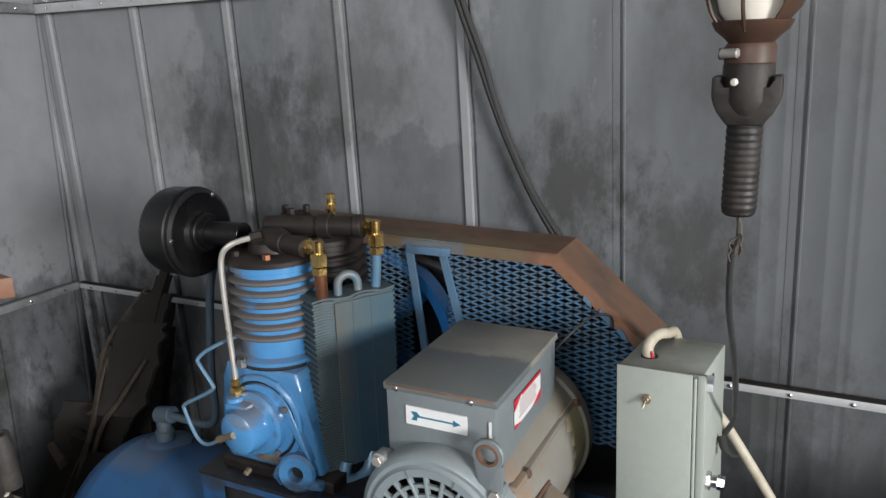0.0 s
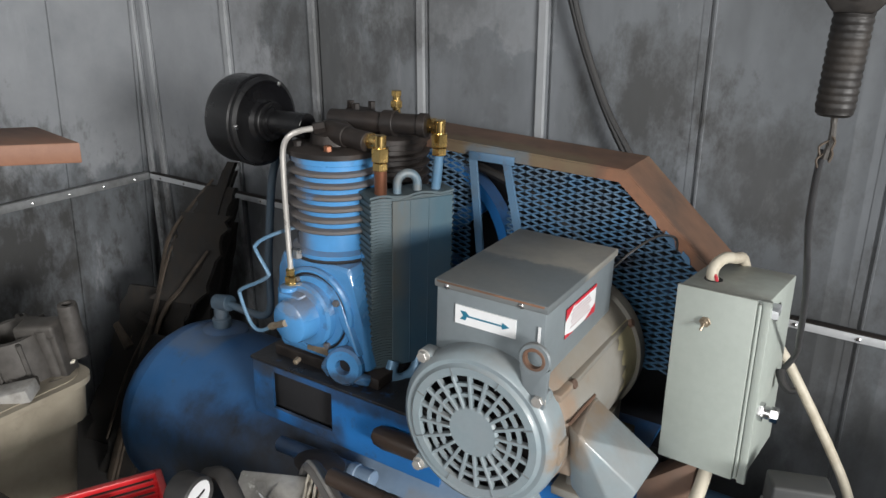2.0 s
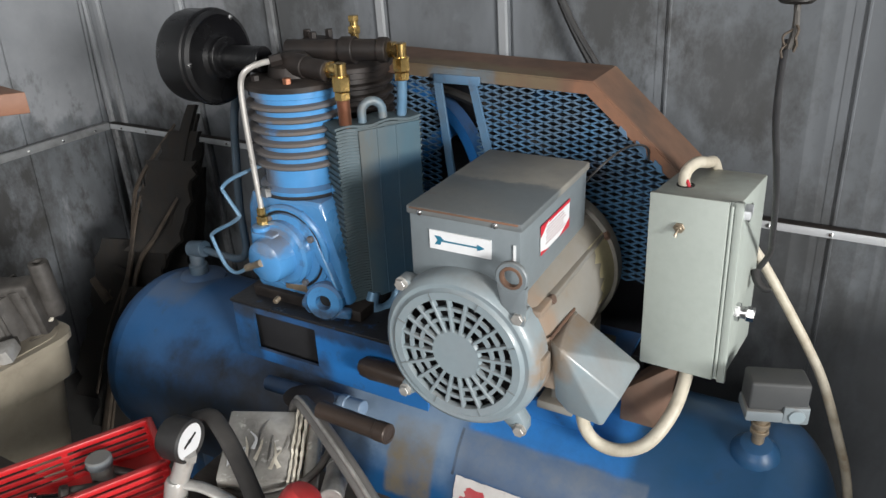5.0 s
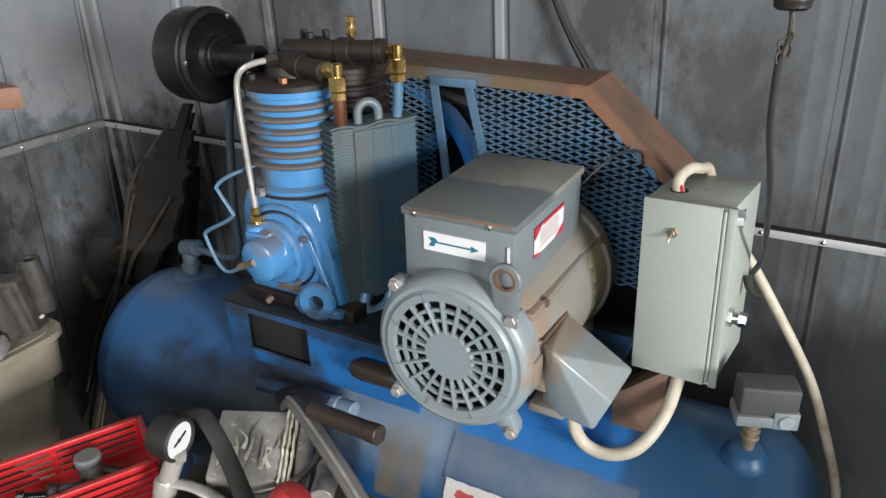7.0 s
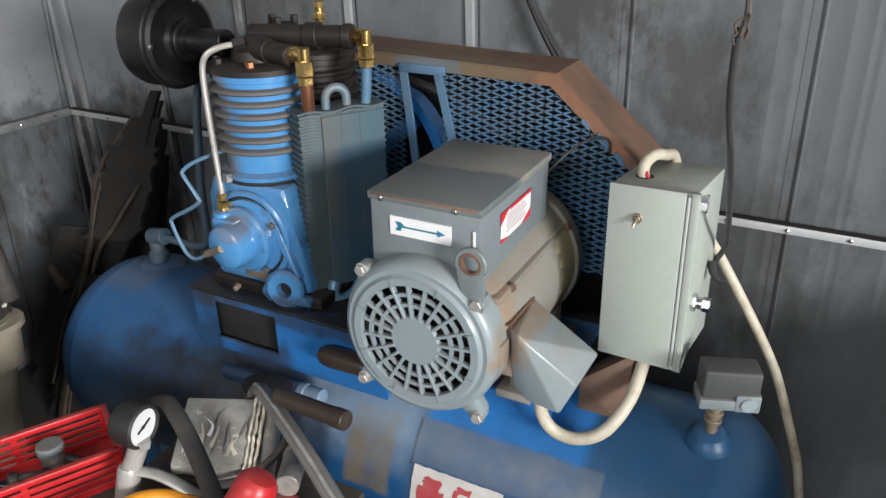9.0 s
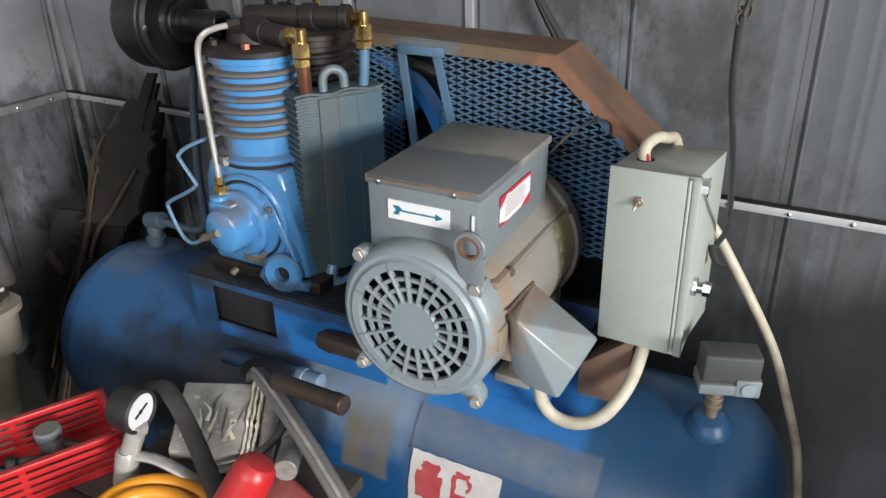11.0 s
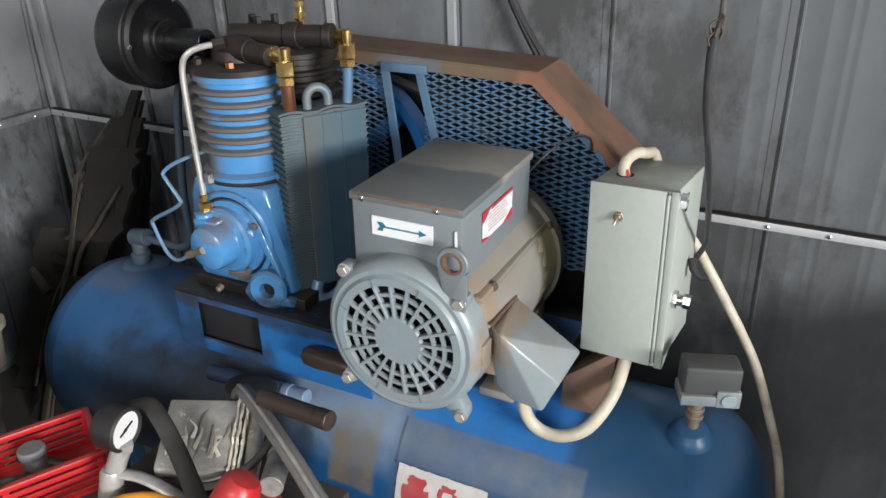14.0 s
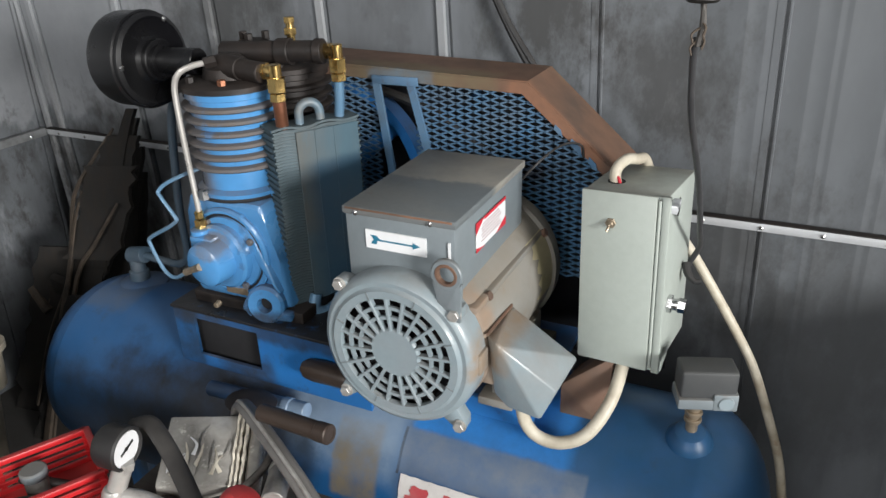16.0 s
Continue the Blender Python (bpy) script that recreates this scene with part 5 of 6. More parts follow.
part("bulb", lathe([(0.022, 1.682), (0.036, 1.70), (0.043, 1.728), (0.038, 1.758), (0.02, 1.776), (0.0, 1.78)], pose(lx, ly, 0), 28), BULB, lamp, "frosted white bulb")


def half_shell(profile, a0, a1, thick, n=24):
    """A hood: the profile (radius, height) swept part of the way round the lamp, with real thickness."""
    bm = bmesh.new()
    cols = []
    for k in range(n + 1):
        a = radians(a0 + (a1 - a0) * k / n)
        c_, s_ = math.cos(a), math.sin(a)
        cols.append([bm.verts.new((lx + r * c_, ly + r * s_, z)) for r, z in profile] + [bm.verts.new((lx + (r - thick) * c_, ly + (r - thick) * s_, z)) for r, z in reversed(profile)])
    m_ = len(cols[0])
    for p, q in zip(cols, cols[1:]):
        for i_ in range(m_):
            bm.faces.new([p[i_], p[(i_ + 1) % m_], q[(i_ + 1) % m_], q[i_]])
    bm.faces.new(cols[0]), bm.faces.new(cols[-1])
    return bm


hood = [(0.032, 1.684), (0.05, 1.702), (0.062, 1.735), (0.064, 1.80), (0.05, 1.86), (0.02, 1.885)]
part("shield", half_shell(hood, -50, 170, 0.002), BROWN, lamp, "dark brown sheet metal lamp shield")
part("reflector", half_shell([(r - 0.0035, z) for r, z in hood], -46, 166, 0.001), ALU, lamp, "dull silver reflector lining")
for a in (215, 262):
    c_, s_ = math.cos(radians(a)), math.sin(radians(a))
    part("cage_wire", tube([(lx + 0.036 * c_, ly + 0.036 * s_, 1.68), (lx + 0.055 * c_, ly + 0.055 * s_, 1.71), (lx + 0.06 * c_, ly + 0.06 * s_, 1.78), (lx + 0.03 * c_, ly + 0.03 * s_, 1.87), (lx, ly, 1.885)], 0.0022, 6), BROWN, lamp)
for c in lamp.children:
    c.data.transform(Matrix.Translation((lx, ly, 1.4725)) @ Matrix.Diagonal((0.97, 0.97, 1.05, 1)) @ Matrix.Translation((-lx, -ly, -1.483)))
part("hook", tube([(lx, ly, 1.855), (lx, ly, 1.92), (lx, ly, 2.05), (lx, ly, 2.3)], 0.0025, 8), STEEL, lamp)
part("cord_tip", join(tube([(lx + 0.001, ly, 1.49), (lx + 0.002, ly - 0.001, 1.465)], 0.0035, 8, 1), tube([(lx + 0.002, ly - 0.001, 1.468), (lx + 0.003, ly + 0.002, 1.445), (lx + 0.001, ly, 1.425)], (0.003, 0.0055), 8)), CAST, lamp, "frayed pale cord end with taped wires")
part("frayed_tape", join(*[tube([(lx + 0.002, ly, 1.452 - 0.006 * k), (lx + 0.007 * (-1) ** k, ly - 0.004, 1.446 - 0.007 * k), (lx + 0.005 * (-1) ** k, ly - 0.006, 1.437 - 0.007 * k)], 0.0014, 6) for k in range(4)]), TWIG, lamp)
part("cord", tube([(lx - 0.004, ly + 0.005, 1.432), (lx - 0.006, ly + 0.03, 1.39), (lx - 0.007, ly + 0.08, 1.325), (lx - 0.004, ly + 0.17, 1.24), (lx - 0.003, ly + 0.28, 1.14), (lx - 0.006, ly + 0.39, 1.04), (lx - 0.01, ly + 0.475, 0.97), (lx - 0.03, ly + 0.515, 0.91)], (0.004, 0.0056), 12), CORD, lamp, "black rubber cord")

# ---- black cables on the back wall ----
for off in (-0.008, 0.005):
    tagged(part("wall_cable", tube([(-0.42 + off, 0.755, 2.15), (-0.405 + off, 0.75, 1.9), (-0.386 + off, 0.75, 1.796), (-0.335 + off, 0.75, 1.658), (-0.300 + off * 0.6, 0.75, 1.55), (-0.261 + off * 0.4, 0.75, 1.448), (-0.2 + off * 0.4, 0.75, 1.32), (-0.132 + off, 0.74, 1.221), (-0.06 + off, 0.735, 1.12), (0.0 + off, 0.73, 0.98)], 0.0085, 10), RUBBER), "black rubber cable hanging down the steel wall", "cable", "wall cables")

# ---- the corner behind the tank ----
SH = Vector((-0.648, -0.762, 0))
shelf = tagged(part("shelf_board", prism([(0, 0), (1.88, 0), (1.73, -0.125), (0.093, -0.162)], (-0.755, -0.268, 1.294), SH, (0.762, -0.648, 0), 0.035, 0.002), WOOD), "brown painted wooden shelf board fixed to the side wall", "shelf")
rng = random.Random(4)


def ragged_plank(a, b, w0, w1, th, side, material, name, label, n=24):
    """A split, ragged board from a to b, its edges uneven."""
    a, b, side = Vector(a), Vector(b), Vector(side).normalized()
    d = (b - a)
    nrm = d.cross(side).normalized()
    bm = bmesh.new()
    rows = []
    for i in range(n + 1):
        k = i / n
        c = a + d * k + nrm * 0.012 * math.sin(5 * k)
        w = (w0 + (w1 - w0) * k) * 0.5
        l, r = w * (1 + rng.uniform(-0.2, 0.12)), w * (1 + rng.uniform(-0.2, 0.12))
        rows.append([bm.verts.new(c - side * l), bm.verts.new(c + side * r), bm.verts.new(c + side * r + nrm * th), bm.verts.new(c - side * l + nrm * th)])
    for p, q in zip(rows, rows[1:]):
        for i in range(4):
            bm.faces.new([p[i], p[(i + 1) % 4], q[(i + 1) % 4], q[i]])
    bm.faces.new(rows[0]), bm.faces.new(rows[-1])
    return tagged(part(name, bm, material), label, "board", "boards in the corner")


LABEL_ = "dark charred ragged board leaning in the corner"
for a_, b_, w0, w1, n_ in (((-1.60, 0.20, 0.0), (-1.348, 0.60, 1.045), 0.16, 0.03, 30), ((-1.49, 0.395, 0.52), (-1.375, 0.575, 0.965), 0.13, 0.13, 22), ((-1.47, 0.41, 0.60), (-1.40, 0.53, 0.88), 0.19, 0.19, 14), ((-1.70, 0.40, 0.0), (-1.47, 0.70, 0.98), 0.17, 0.05, 26), ((-1.56, 0.34, 0.0), (-1.43, 0.66, 0.90), 0.15, 0.06, 26),
                           ((-1.50, 0.24, 0.0), (-1.42, 0.37, 0.50), 0.36, 0.2, 16), ((-1.75, 0.30, 0.0), (-1.64, 0.45, 0.6), 0.3, 0.16, 16), ((-1.78, 0.44, 0.0), (-1.60, 0.70, 0.74), 0.15, 0.07, 22), ((-1.62, 0.46, 0.0), (-1.54, 0.72, 0.78), 0.26, 0.10, 24)):
    ragged_plank(a_, b_, w0, w1, 0.016, (1, 0.2, 0.05), BARK, "old_board", LABEL_, n_)


def lath(points, r0, r1):
    """A split, bent strip of wood."""
    return tagged(part("split_lath", tube([(x + rng.uniform(-0.006, 0.006), y, z) for x, y, z in points], (r0 * 1.25, r1), 6, 3, 0.45), TWIG), "pale split wooden lath leaning on the boards", "lath", "laths in the corner")


lath([(-1.60, 0.18, 0.0), (-1.57, 0.27, 0.25), (-1.554, 0.345, 0.444), (-1.55, 0.39, 0.545), (-1.548, 0.433, 0.653), (-1.547, 0.48, 0.774), (-1.499, 0.52, 0.872), (-1.41, 0.57, 0.985)], 0.017, 0.006)
lath([(-1.585, 0.19, 0.0), (-1.555, 0.29, 0.30), (-1.535, 0.38, 0.54), (-1.532, 0.44, 0.70), (-1.515, 0.485, 0.80)], 0.012, 0.006)
lath([(-1.55, 0.26, 0.2), (-1.511, 0.385, 0.539), (-1.45, 0.425, 0.643), (-1.367, 0.48, 0.778)], 0.012, 0.006)
lath([(-1.68, 0.24, 0.1), (-1.625, 0.31, 0.33), (-1.555, 0.38, 0.52)], 0.009, 0.006)
lath([(-1.90, 0.34, 0.0), (-1.80, 0.38, 0.2), (-1.70, 0.40, 0.42)], 0.012, 0.007)
tagged(part("wood_offcut", rod((-1.765, 0.40, 0.448), (-1.70, 0.39, 0.375), 0.021, 10), TWIG), "short pale wooden offcut wedged among the boards", "offcut")
tagged(part("wood_offcut", box(-0.03, 0.03, -0.014, 0.014, -0.04, 0.04, 0.004, 2, pose(-1.63, 0.41, 0.475, 20, 18, 10)), BARK), "dark wooden offcut wedged among the boards", "offcut")
tagged(part("pale_twig", tube([(-1.60, 0.43, 0.487), (-1.555, 0.43, 0.512), (-1.50, 0.44, 0.55), (-1.468, 0.44, 0.585), (-1.445, 0.45, 0.665)], (0.005, 0.0025), 7), CREAM), "thin pale peeled twig among the boards", "twig")

# ---- bin of castings ----
tote = thing("plastic_bin", "dirty cream plastic bin full of machine castings", "bin", at=(-1.48, -0.32, 0))


def tub(x0, x1, y0, y1, z0, z1, taper, wall, rnd):
    """An open rounded tub with walls that lean out."""
    bm = bmesh.new()

    def ring(i, z):
        out = []
        for cx, cy, a0 in ((x1 - i - rnd, y1 - i - rnd, 0), (x0 + i + rnd, y1 - i - rnd, 90), (x0 + i + rnd, y0 + i + rnd, 180), (x1 - i - rnd, y0 + i + rnd, 270)):
            for k in range(5):
                a = radians(a0 + 22.5 * k)
                out.append(bm.verts.new((cx + rnd * math.cos(a), cy + rnd * math.sin(a), z)))
        return out
    rs = [ring(taper, z0), ring(0, z1), ring(wall, z1), ring(wall + taper, z0 + wall)]
    for p, q in zip(rs, rs[1:]):
        for i in range(len(p)):
            j = (i + 1) % len(p)
            bm.faces.new([p[i], p[j], q[j], q[i]])
    bm.faces.new(rs[0]), bm.faces.new(rs[-1])
    return bm


part("tub", tub(-1.75, -1.245, -0.62, -0.045, 0.0, 0.60, 0.06, 0.006, 0.05), BIN, tote)
part("skirt", tub(-1.765, -1.23, -0.635, -0.03, 0.50, 0.615, 0.008, 0.012, 0.055), BIN, tote)
part("lip", join(tub(-1.775, -1.22, -0.645, -0.02, 0.605, 0.622, 0.0, 0.02, 0.06)), BIN, tote)


def casting(c, r, h, tilt_m, fins, name, label):
    """A hollow ribbed end housing."""
    m = Matrix.Translation(c) @ tilt_m
    t = thing(name, label, "casting", "castings in the bin", at=c)
    part("shell", lathe([(r * 0.9, 0), (r, 0.004), (r, h * 0.6), (r * 0.86, h), (r * 0.7, h), (r * 0.7, 0.012), (r * 0.2, 0.012), (r * 0.2, 0.0)], m, 28), CAST, t)
    for k in range(fins):
        part("rib", box(r * 0.84, r * 1.08, -0.006, 0.006, 0.004, h * 0.98, 0.002, 1, m @ Matrix.Rotation(2 * math.pi * k / fins, 4, "Z")), CAST, t)
    for sx in (r * 1.02, -r * 1.02):
        part("boss", rod(m @ Vector((sx, 0, 0)), m @ Vector((sx, 0, h * 1.05)), 0.018 * r / 0.09), CAST, t)
    return under(t)


heap = part("heap", hull([(-1.7, -0.57, 0.5), (-1.29, -0.57, 0.5), (-1.7, -0.1, 0.5), (-1.29, -0.1, 0.5), (-1.6, -0.4, 0.58), (-1.4, -0.4, 0.57), (-1.6, -0.2, 0.58), (-1.4, -0.2, 0.57)], 0.01), IRON, tote, "heap of dirty scrap metal")
casting((-1.385, -0.115, 0.60), 0.092, 0.14, pose(0, 0, 0, 6, -6, 20), 9, "motor_housing", "dirty cast aluminium motor end housing")
casting((-1.62, -0.30, 0.585), 0.095, 0.10, pose(0, 0, 0, -12, 14, 60), 10, "motor_housing", "dirty cast aluminium motor end housing")
def scrap(c, sz, rot, seed):
    """A lumpy broken casting with hollow bosses."""
    r = random.Random(seed)
    m = pose(*c, *rot)
    pts = []
    for _ in range(16):
        v = Vector((r.gauss(0, 1), r.gauss(0, 1), r.gauss(0, 1))).normalized()
        v = Vector([max(-0.72, min(0.72, a)) for a in v])
        pts.append(m @ Vector((v.x * sz[0], v.y * sz[1], v.z * sz[2])) * 1.0)
    bms = [hull(pts, 0.004)]
    for k in range(2):
        q = m @ axis_pose((sz[0] * r.uniform(-0.5, 0.5), sz[1] * r.uniform(-0.4, 0.4), sz[2] * 0.3), (r.uniform(-0.3, 0.3), r.uniform(-0.3, 0.3), 1))
        w = min(sz[0], sz[1]) * r.uniform(0.4, 0.6)
        bms.append(lathe([(w * 0.55, 0), (w, 0), (w, sz[2] * 0.8), (w * 0.9, sz[2] * 0.85), (w * 0.55, sz[2] * 0.85), (w * 0.55, 0)], q, 16))
    for k in range(3):
        a = m @ Vector((r.uniform(-1, 1) * sz[0] * 0.8, r.uniform(-1, 1) * sz[1] * 0.8, -sz[2] * 0.3))
        b = m @ Vector((r.uniform(-1, 1) * sz[0] * 0.8, r.uniform(-1, 1) * sz[1] * 0.8, sz[2] * 0.7))
        bms.append(rod(a, b, 0.007, 8))
    return tagged(part("scrap_casting", join(*bms), CAST), "dirty broken cast metal lump in the plastic bin", "casting", "castings in the bin")


casting((-1.40, -0.27, 0.61), 0.05, 0.06, pose(0, 0, 0, 60, 10, 30), 6, "bearing_shield", "small dirty cast bearing shield in the plastic bin")
casting((-1.56, -0.44, 0.60), 0.07, 0.07, pose(0, 0, 0, 20, -25, 10), 8, "bearing_shield", "small dirty cast bearing shield in the plastic bin")
for n_, (c, sz, rot) in enumerate((((-1.33, -0.18, 0.60), (0.06, 0.05, 0.04), (20, 10, 30)), ((-1.34, -0.3, 0.60), (0.09, 0.06, 0.035), (8, -12, 40)),
                                   ((-1.38, -0.42, 0.60), (0.08, 0.07, 0.045), (-10, 5, 15)), ((-1.55, -0.06, 0.63), (0.06, 0.04, 0.075), (0, 25, 70)), ((-1.42, -0.22, 0.60), (0.07, 0.06, 0.05), (15, 5, 100)))):
    scrap(c, sz, rot, n_ + 3)
bk = thing("cast_bracket", "dirty cast metal bracket with a tall hollow boss", "casting", "castings in the bin", at=(-1.30, -0.03, 0.57))
bq = pose(-1.315, -0.07, 0.575, 4, -6, 30)
part("body", join(box(-0.06, -0.042, -0.03, 0.03, 0, 0.19, 0.006, 2, bq), box(0.025, 0.045, -0.03, 0.03, 0, 0.17, 0.006, 2, bq), box(-0.06, 0.045, -0.032, 0.032, 0.155, 0.195, 0.01, 3, bq), box(-0.05, 0.035, 0.008, 0.016, 0.02, 0.16, 0.002, 1, bq)), CAST, bk)
part("boss", lathe([(0.013, 0.08), (0.024, 0.08), (0.026, 0.09), (0.024, 0.225), (0.022, 0.23), (0.013, 0.23), (0.013, 0.08)], bq @ pose(0.048, 0.022, 0, 0, 5, 0), 20), CAST, bk, "tall hollow boss")
for x0_, x1_ in ((-0.035, 0.0), (0.02, -0.01)):
    part("rib", hull([bq @ Vector(v) for v in ((x0_ - 0.005, -0.02, 0.02), (x0_ + 0.005, -0.02, 0.02), (x1_ - 0.005, -0.015, 0.15), (x1_ + 0.005, -0.015, 0.15), (x0_, 0.01, 0.02), (x1_, 0.01, 0.15))], 0.002), CAST, bk)
part("foot", box(-0.07, 0.055, -0.035, 0.03, 0.0, 0.035, 0.006, 2, bq), CAST, bk)
tagged(part("pale_strap", tube([(-1.52, -0.19, 0.64), (-1.49, -0.18, 0.675), (-1.45, -0.19, 0.678), (-1.435, -0.215, 0.655), (-1.415, -0.235, 0.625), (-1.38, -0.24, 0.61)], 0.0075, 8, flat=0.5), CARD), "pale curled plastic strap among the castings", "strap")
tagged(part("aluminium_case", box(-0.06, 0.06, -0.03, 0.03, -0.018, 0.018, 0.006, 2, pose(-1.285, -0.215, 0.632, 6, -14, 35)), ALU), "small dull aluminium case on the bin rim", "case")
tagged(part("motor_tube", hull([(-1.31, -0.12, 0.622), (-1.325, -0.12, 0.63), (-1.30, -0.10, 0.645), (-1.285, -0.045, 0.64), (-1.30, -0.03, 0.66), (-1.27, -0.05, 0.655)], 0.003), CARD), "pale tube lying on the castings", "tube")

# ---- bench with clutter in the foreground ----
BT = 0.545
bench = thing("workbench", "low dusty dark wooden bench under the clutter", "bench", at=(-0.62, -0.32, 0))
for k, x0 in enumerate((-1.12, -1.12, -0.85, -0.62)):
    part("plank", box(x0, -0.19, -0.64 + 0.136 * k, -0.506 + 0.136 * k, BT - 0.03, BT, 0.003), BENCH, bench)
for x in (-1.08, -0.25):
    for y in (-0.6, -0.45):
        part("leg", box(x - 0.03, x + 0.03, y - 0.03, y + 0.03, 0, BT - 0.03, 0.003), BENCH, bench)

# red slotted crate
crate = thing("red_crate", "bright red slotted plastic crate of odds and ends", "crate", at=(-0.75, -0.4, BT))
cm = Matrix.Translation((-0.752, -0.206, BT)) @ pose(0, 0, 0, 0, 0, 241)
CL, CW, CH = 0.46, 0.155, 0.085
for y0 in (-0.0, CW):
    wall_parts = [box(0, CL, y0 - 0.003, y0 + 0.003, 0, 0.014, 0.001, 1, cm), box(0, CL, y0 - 0.007, y0 + 0.007, CH - 0.012, CH, 0.003, 2, cm)]
    wall_parts += [box(0, CL, y0 - 0.0025, y0 + 0.0025, 0.02 + 0.0165 * k, 0.030 + 0.0165 * k, 0.001, 1, cm) for k in range(4)]
    wall_parts += [box(x, x + 0.012, y0 - 0.0035, y0 + 0.0015, 0.0, CH, 0.001, 1, cm) for x in (0.0, 0.16, 0.33, CL - 0.012)]
    part("slotted_side", join(*wall_parts), RED, crate)
for x in (0.0, CL):
    part("end_wall", join(box(x - 0.003, x + 0.003, 0, CW, 0, CH - 0.008, 0.001, 1, cm), box(x - 0.007, x + 0.007, -0.004, CW + 0.004, CH - 0.012, CH, 0.003, 2, cm)), RED, crate)
part("crate_floor", box(0, CL, 0, CW, 0.0, 0.004, 0.001, 1, cm), RED, crate)
jar = thing("jar", "small grey jar with a ridged lid in the crate", "jar", at=(-0.745, -0.30, BT))
q = cm @ Vector((0.11, 0.06, 0.005))
part("body", lathe([(0.02, 0), (0.022, 0.003), (0.022, 0.05), (0.018, 0.056)], pose(q.x, q.y, q.z), 20), CAST, jar)
part("lid", lathe([(0.024, 0.054), (0.025, 0.056), (0.025, 0.07), (0.022, 0.073), (0, 0.073)], pose(q.x, q.y, q.z), 20), GREY, jar, "ridged grey lid")
for k in range(7):
    p0 = cm @ Vector((0.05 + 0.055 * k, 0.05 + 0.07 * rng.random(), 0.012 + 0.012 * (k % 2)))
    p1 = cm @ Vector((0.12 + 0.055 * k, 0.04 + 0.09 * rng.random(), 0.03 + 0.03 * rng.random()))
    tagged(part("old_tool", join(rod(p0, p1, 0.009), hexnut(p1, p1 + (p1 - p0) * 0.2, 0.013)), (IRON, CAST, BLACK)[k % 3]), "grimy iron tool lying in the red crate", "tool", "tools in the crate")

# tyre inflator with dial gauge
infl = thing("tyre_inflator", "tyre inflator gun with a round white dial gauge", "inflator", at=(-0.53, -0.30, BT))
gc = Vector((-0.522, -0.292, 0.719))
gn = Vector((0.98, 0.15, -0.06)).normalized()
gm = axis_pose(gc, gn)
part("rubber_boot", lathe([(0.02, -0.05), (0.034, -0.046), (0.04, -0.036), (0.041, 0.002), (0.038, 0.006), (0.034, 0.004), (0.034, -0.001), (0.0, -0.001)], gm, 36), RUBBER, infl, "black rubber gauge boot")
dial = part("dial", lathe([(0.0, 0.0), (0.034, 0.0), (0.034, 0.0012), (0.0, 0.0012)], gm, 36), WHITE, infl, "white dial face")
part("needle", box(-0.0022, 0.0022, -0.016, 0.02, 0.0014, 0.0026, 0, 1, gm @ Matrix.Rotation(radians(-72), 4, "Z")), BLACK, dial)
part("pivot", lathe([(0.004, 0.0012), (0.004, 0.003), (0, 0.0034)], gm, 12), BLACK, dial)
part("valve_body", join(rod((-0.528, -0.298, 0.69), (-0.54, -0.318, 0.64), 0.0175), hexnut((-0.527, -0.297, 0.694), (-0.53, -0.301, 0.678), 0.019), lathe([(0.02, 0), (0.022, 0.01), (0.021, 0.07), (0.0175, 0.078)], axis_pose((-0.55, -0.336, 0.57), (0.12, 0.2, 1)), 24)), ALU, infl, "chrome valve body")
part("trigger_lever", tube([(-0.535, -0.318, 0.635), (-0.49, -0.305, 0.632), (-0.43, -0.295, 0.612), (-0.39, -0.29, 0.59)], 0.012, 12, flat=0.6), ALU, infl, "dull metal lever")
part("grip_hose", tube([(-0.57, -0.235, 0.715), (-0.535, -0.225, 0.725), (-0.49, -0.24, 0.715), (-0.44, -0.262, 0.69), (-0.38, -0.295, 0.665), (-0.32, -0.33, 0.63), (-0.28, -0.36, 0.57)], 0.0165, 14, flat=0.5), RUBBER, infl, "thick black hose")

tagged(part("grey_hose", tube([(-0.475, -0.06, 0.645), (-0.455, -0.07, 0.68), (-0.425, -0.088, 0.695), (-0.375, -0.115, 0.695), (-0.27, -0.175, 0.69), (-0.19, -0.215, 0.665), (-0.11, -0.255, 0.62), (-0.06, -0.29, 0.5)], 0.0165, 16, flat=0.5), mat("dark_grey_hose", (0.165, 0.158, 0.15), 0.4, second=(0.09, 0.085, 0.08), scale=14)), "dark grey flattened rubber hose over the clutter", "hose")
# Ridge along the hose, in a pale metal that paints its highlight.
rib_line = tube([(-0.475, -0.063, 0.655), (-0.455, -0.074, 0.690), (-0.425, -0.092, 0.7045), (-0.375, -0.119, 0.7045), (-0.27, -0.179, 0.6995), (-0.19, -0.219, 0.6745), (-0.11, -0.259, 0.6295), (-0.06, -0.296, 0.51)], 0.0042, 8)
part("moulded_rib", rib_line, ALU, bpy.data.objects["grey_hose"], "pale rib with the hose's highlight in its colour")
# blister-packed box
pk = thing("blister_box", "torn blister pack box lying tilted on the clutter", "package", at=(-0.46, -0.17, BT))
pmx = Matrix.Translation((-0.462, -0.165, 0.612)) @ pose(0, 0, 0, 14, 6, 32)
part("carton", box(-0.085, 0.06, -0.08, 0.08, -0.04, 0.035, 0.006, 2, pmx), CLEAR_GREY, pk)
edge_rng = random.Random(31)
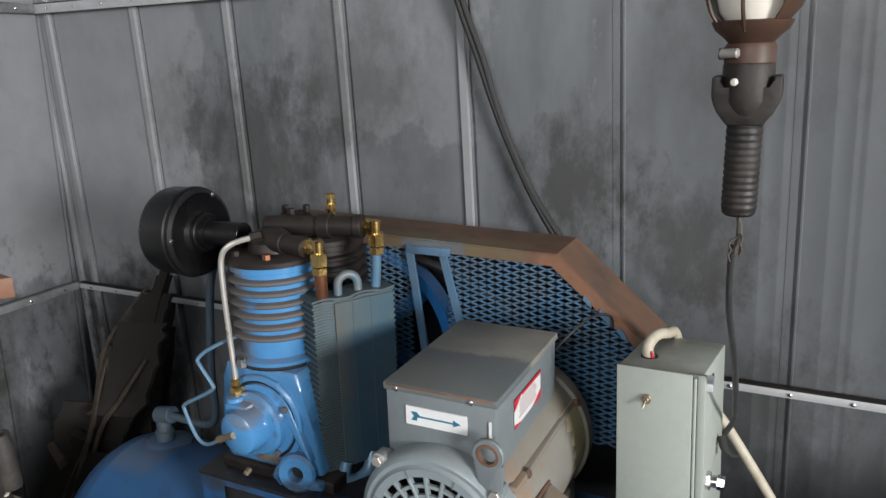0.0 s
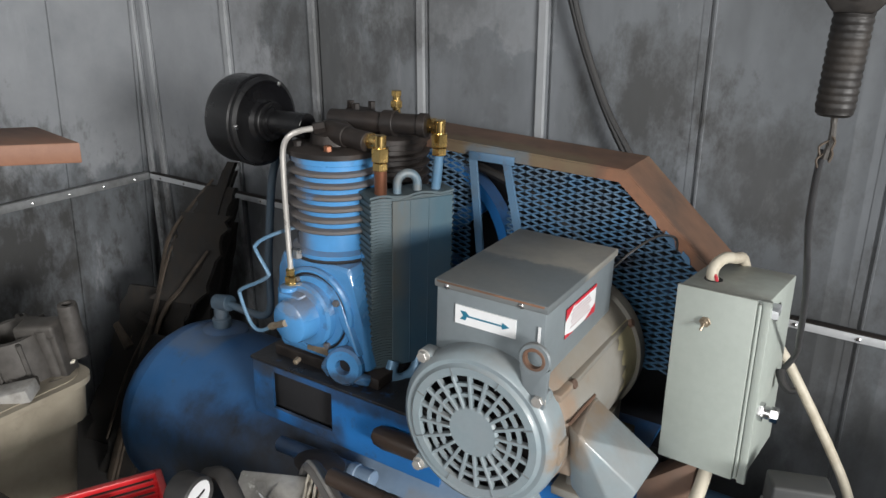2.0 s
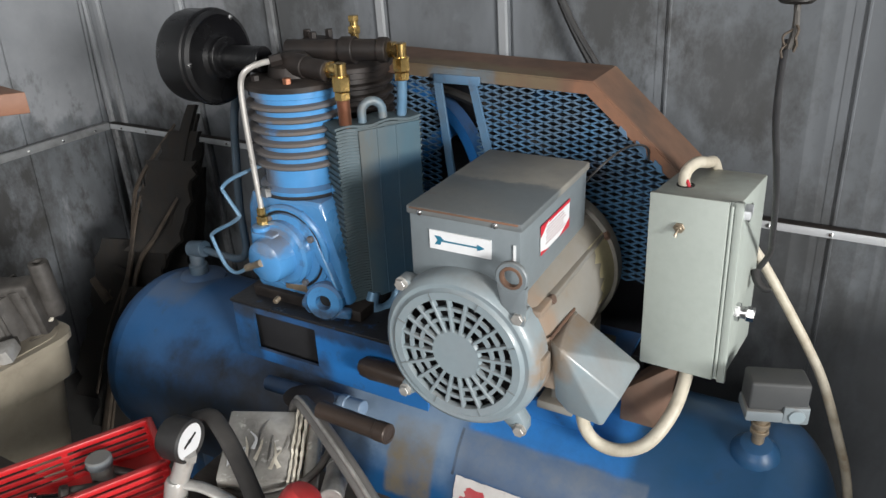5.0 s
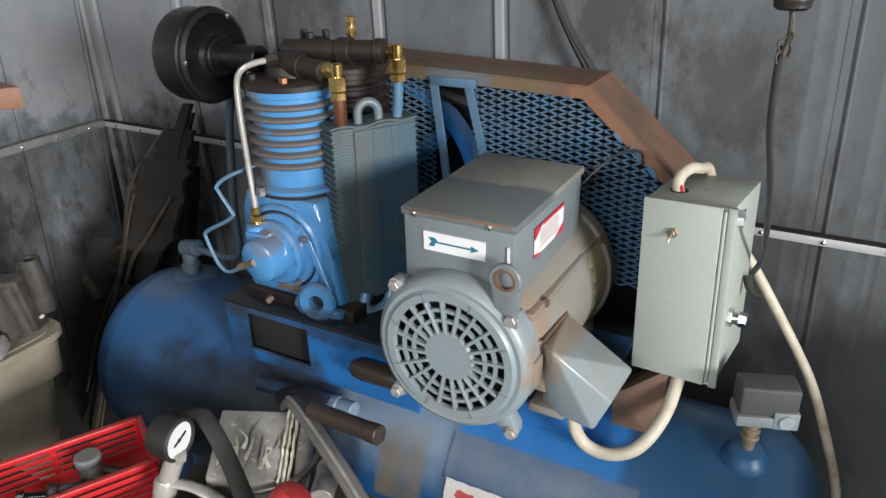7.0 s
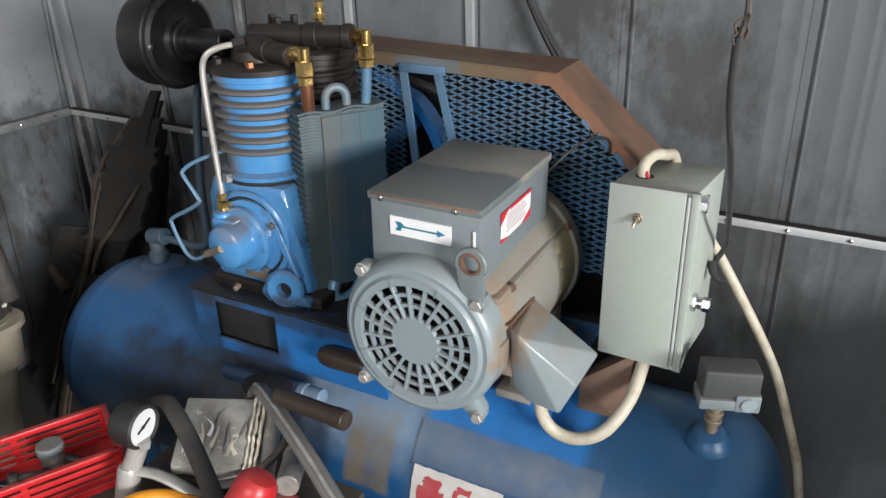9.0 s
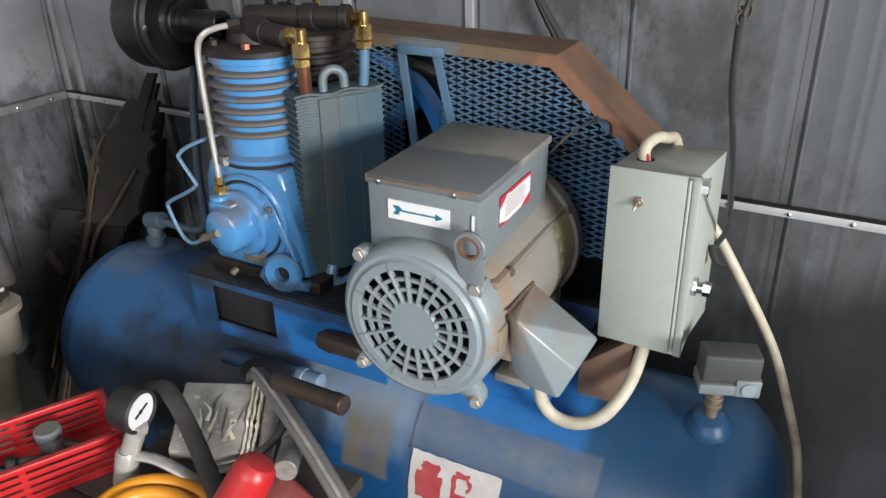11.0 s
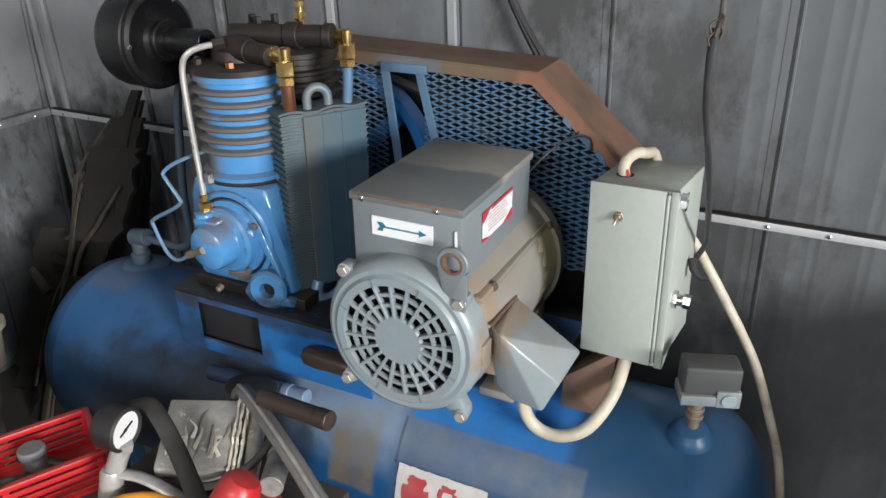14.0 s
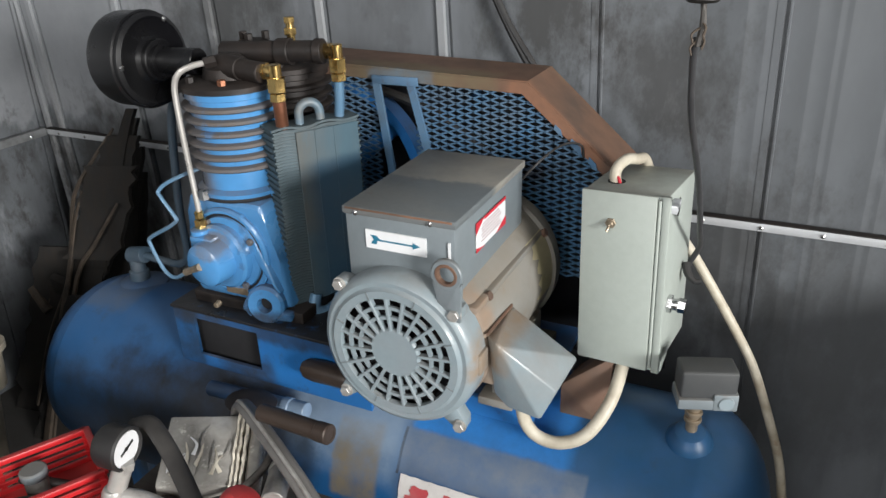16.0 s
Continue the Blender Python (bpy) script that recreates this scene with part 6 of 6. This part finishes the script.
for k in range(3):
    bm = bmesh.new()
    rows = []
    for y_ in np.linspace(-0.085, 0.082, 18):
        xa, w_, top = 0.047 + 0.009 * k + edge_rng.uniform(-0.0012, 0.0012), 0.0045 + edge_rng.uniform(-0.001, 0.001), 0.040 + edge_rng.uniform(-0.003, 0.003)
        rows.append([bm.verts.new(pmx @ Vector(v)) for v in ((xa, y_, -0.03), (xa + w_, y_, -0.03), (xa + w_, y_, top), (xa, y_, top))])
    for a, b in zip(rows, rows[1:]):
        for n_ in range(4):
            bm.faces.new([a[n_], a[(n_ + 1) % 4], b[(n_ + 1) % 4], b[n_]])
    bm.faces.new(rows[0]), bm.faces.new(rows[-1])
    part("torn_edge", bm, CARD, pk, "torn cream cardboard edge")
part("blister", box(0.072, 0.1, -0.07, 0.07, -0.035, 0.03, 0.01, 3, pmx), CLEAR_GREY, pk)
part("red_corner", box(0.066, 0.09, 0.055, 0.08, 0.03, 0.036, 0.001, 1, pmx), RED, pk)
for k in range(14):
    cx_, cy_, l_ = edge_rng.uniform(-0.07, 0.035), edge_rng.uniform(-0.075, 0.0), edge_rng.uniform(0.03, 0.075)
    part("torn_flap", tube([pmx @ Vector((cx_, cy_, 0.0355)), pmx @ Vector((cx_ + edge_rng.uniform(-0.01, 0.01), cy_ + l_ * 0.5, 0.040)), pmx @ Vector((cx_ + edge_rng.uniform(-0.012, 0.012), cy_ + l_, 0.036))], (0.005, 0.0012), 6, flat=0.25), (CLEAR_GREY, CARD, WHITE)[k % 3], pk)
tagged(part("thin_hose", tube([(-0.36, -0.10, 0.64), (-0.335, -0.13, 0.645), (-0.335, -0.18, 0.63), (-0.37, -0.235, 0.61), (-0.43, -0.265, 0.60), (-0.50, -0.27, 0.60)], 0.008, 10), CAST), "thin grey hose curling round the package", "hose")
tagged(part("metal_cylinder", join(rod((-0.305, -0.145, 0.625), (-0.265, -0.225, 0.632), 0.022), rod((-0.307, -0.141, 0.625), (-0.301, -0.153, 0.626), 0.0245)), ALU), "dirty silver metal cylinder among the hoses", "cylinder")
tagged(part("red_cup", lathe([(0.0, 0), (0.036, 0.0), (0.039, 0.004), (0.036, 0.115), (0.033, 0.128), (0.026, 0.136), (0.012, 0.139), (0.0, 0.139)], axis_pose((-0.29, -0.36, 0.612), (0.33, 0.42, 0.82)), 28), RED), "bright red plastic cup leaning in the clutter", "cup")
tagged(part("red_jug", hull([(-0.30, -0.32, BT + 0.001), (-0.15, -0.31, BT + 0.001), (-0.31, -0.19, BT + 0.001), (-0.155, -0.235, BT + 0.001), (-0.295, -0.30, 0.612), (-0.16, -0.295, 0.60), (-0.30, -0.195, 0.615), (-0.165, -0.24, 0.604)], 0.014), RED_DUSTY), "dusty red plastic jug lying on the bench", "jug")
tagged(part("orange_hose", tube([(-0.415 + (0.118 - 0.0042 * k / 22 * 6) * math.cos(0.28 * k - 0.3), -0.415 + (0.115 - 0.0042 * k / 22 * 6) * math.sin(0.28 * k - 0.3), 0.605 + 0.004 * math.sin(0.8 * k)) for k in range(48)], 0.0135, 12, 3), ORANGE), "coil of bright orange air hose", "hose")
tagged(part("iron_pipe", join(rod((-0.36, -0.115, 0.722), (-0.197, -0.13, 0.733), 0.0175, 20), rod((-0.222, -0.1277, 0.7313), (-0.195, -0.1302, 0.7331), 0.0188, 20), lathe([(0.0165, 0), (0.0165, 0.0012), (0.011, 0.0014), (0.011, -0.004)], axis_pose((-0.1952, -0.1302, 0.7331), (0.163, -0.015, 0.011)), 20)), RUST_PIPE), "short dark rusty iron pipe over the clutter", "pipe")
tagged(part("metal_bowl", lathe([(0.03, 0), (0.05, 0.004), (0.054, 0.01), (0.045, 0.016), (0.02, 0.018)], Matrix.Translation((-0.475, -0.02, 0.635)) @ pose(0, 0, 0, -10, 6, 0), 28), IRON), "dusty dark round iron bowl lying upside down", "bowl")
for ob in list(scene.objects):
    if ob.parent is None and ob.type == "EMPTY":
        under(ob)

# ---- loose wires and small wear ----
part("thin_wire", tube([(-0.02, 0.33, 1.06), (0.02, 0.36, 1.11), (0.05, 0.42, 1.13), (0.075, 0.46, 1.12), (0.08, 0.47, 1.09)], 0.0025, 6), RUBBER, bpy.data.objects["electric_motor"], "thin loose black wire").matrix_parent_inverse = bpy.data.objects["electric_motor"].matrix_basis.inverted()
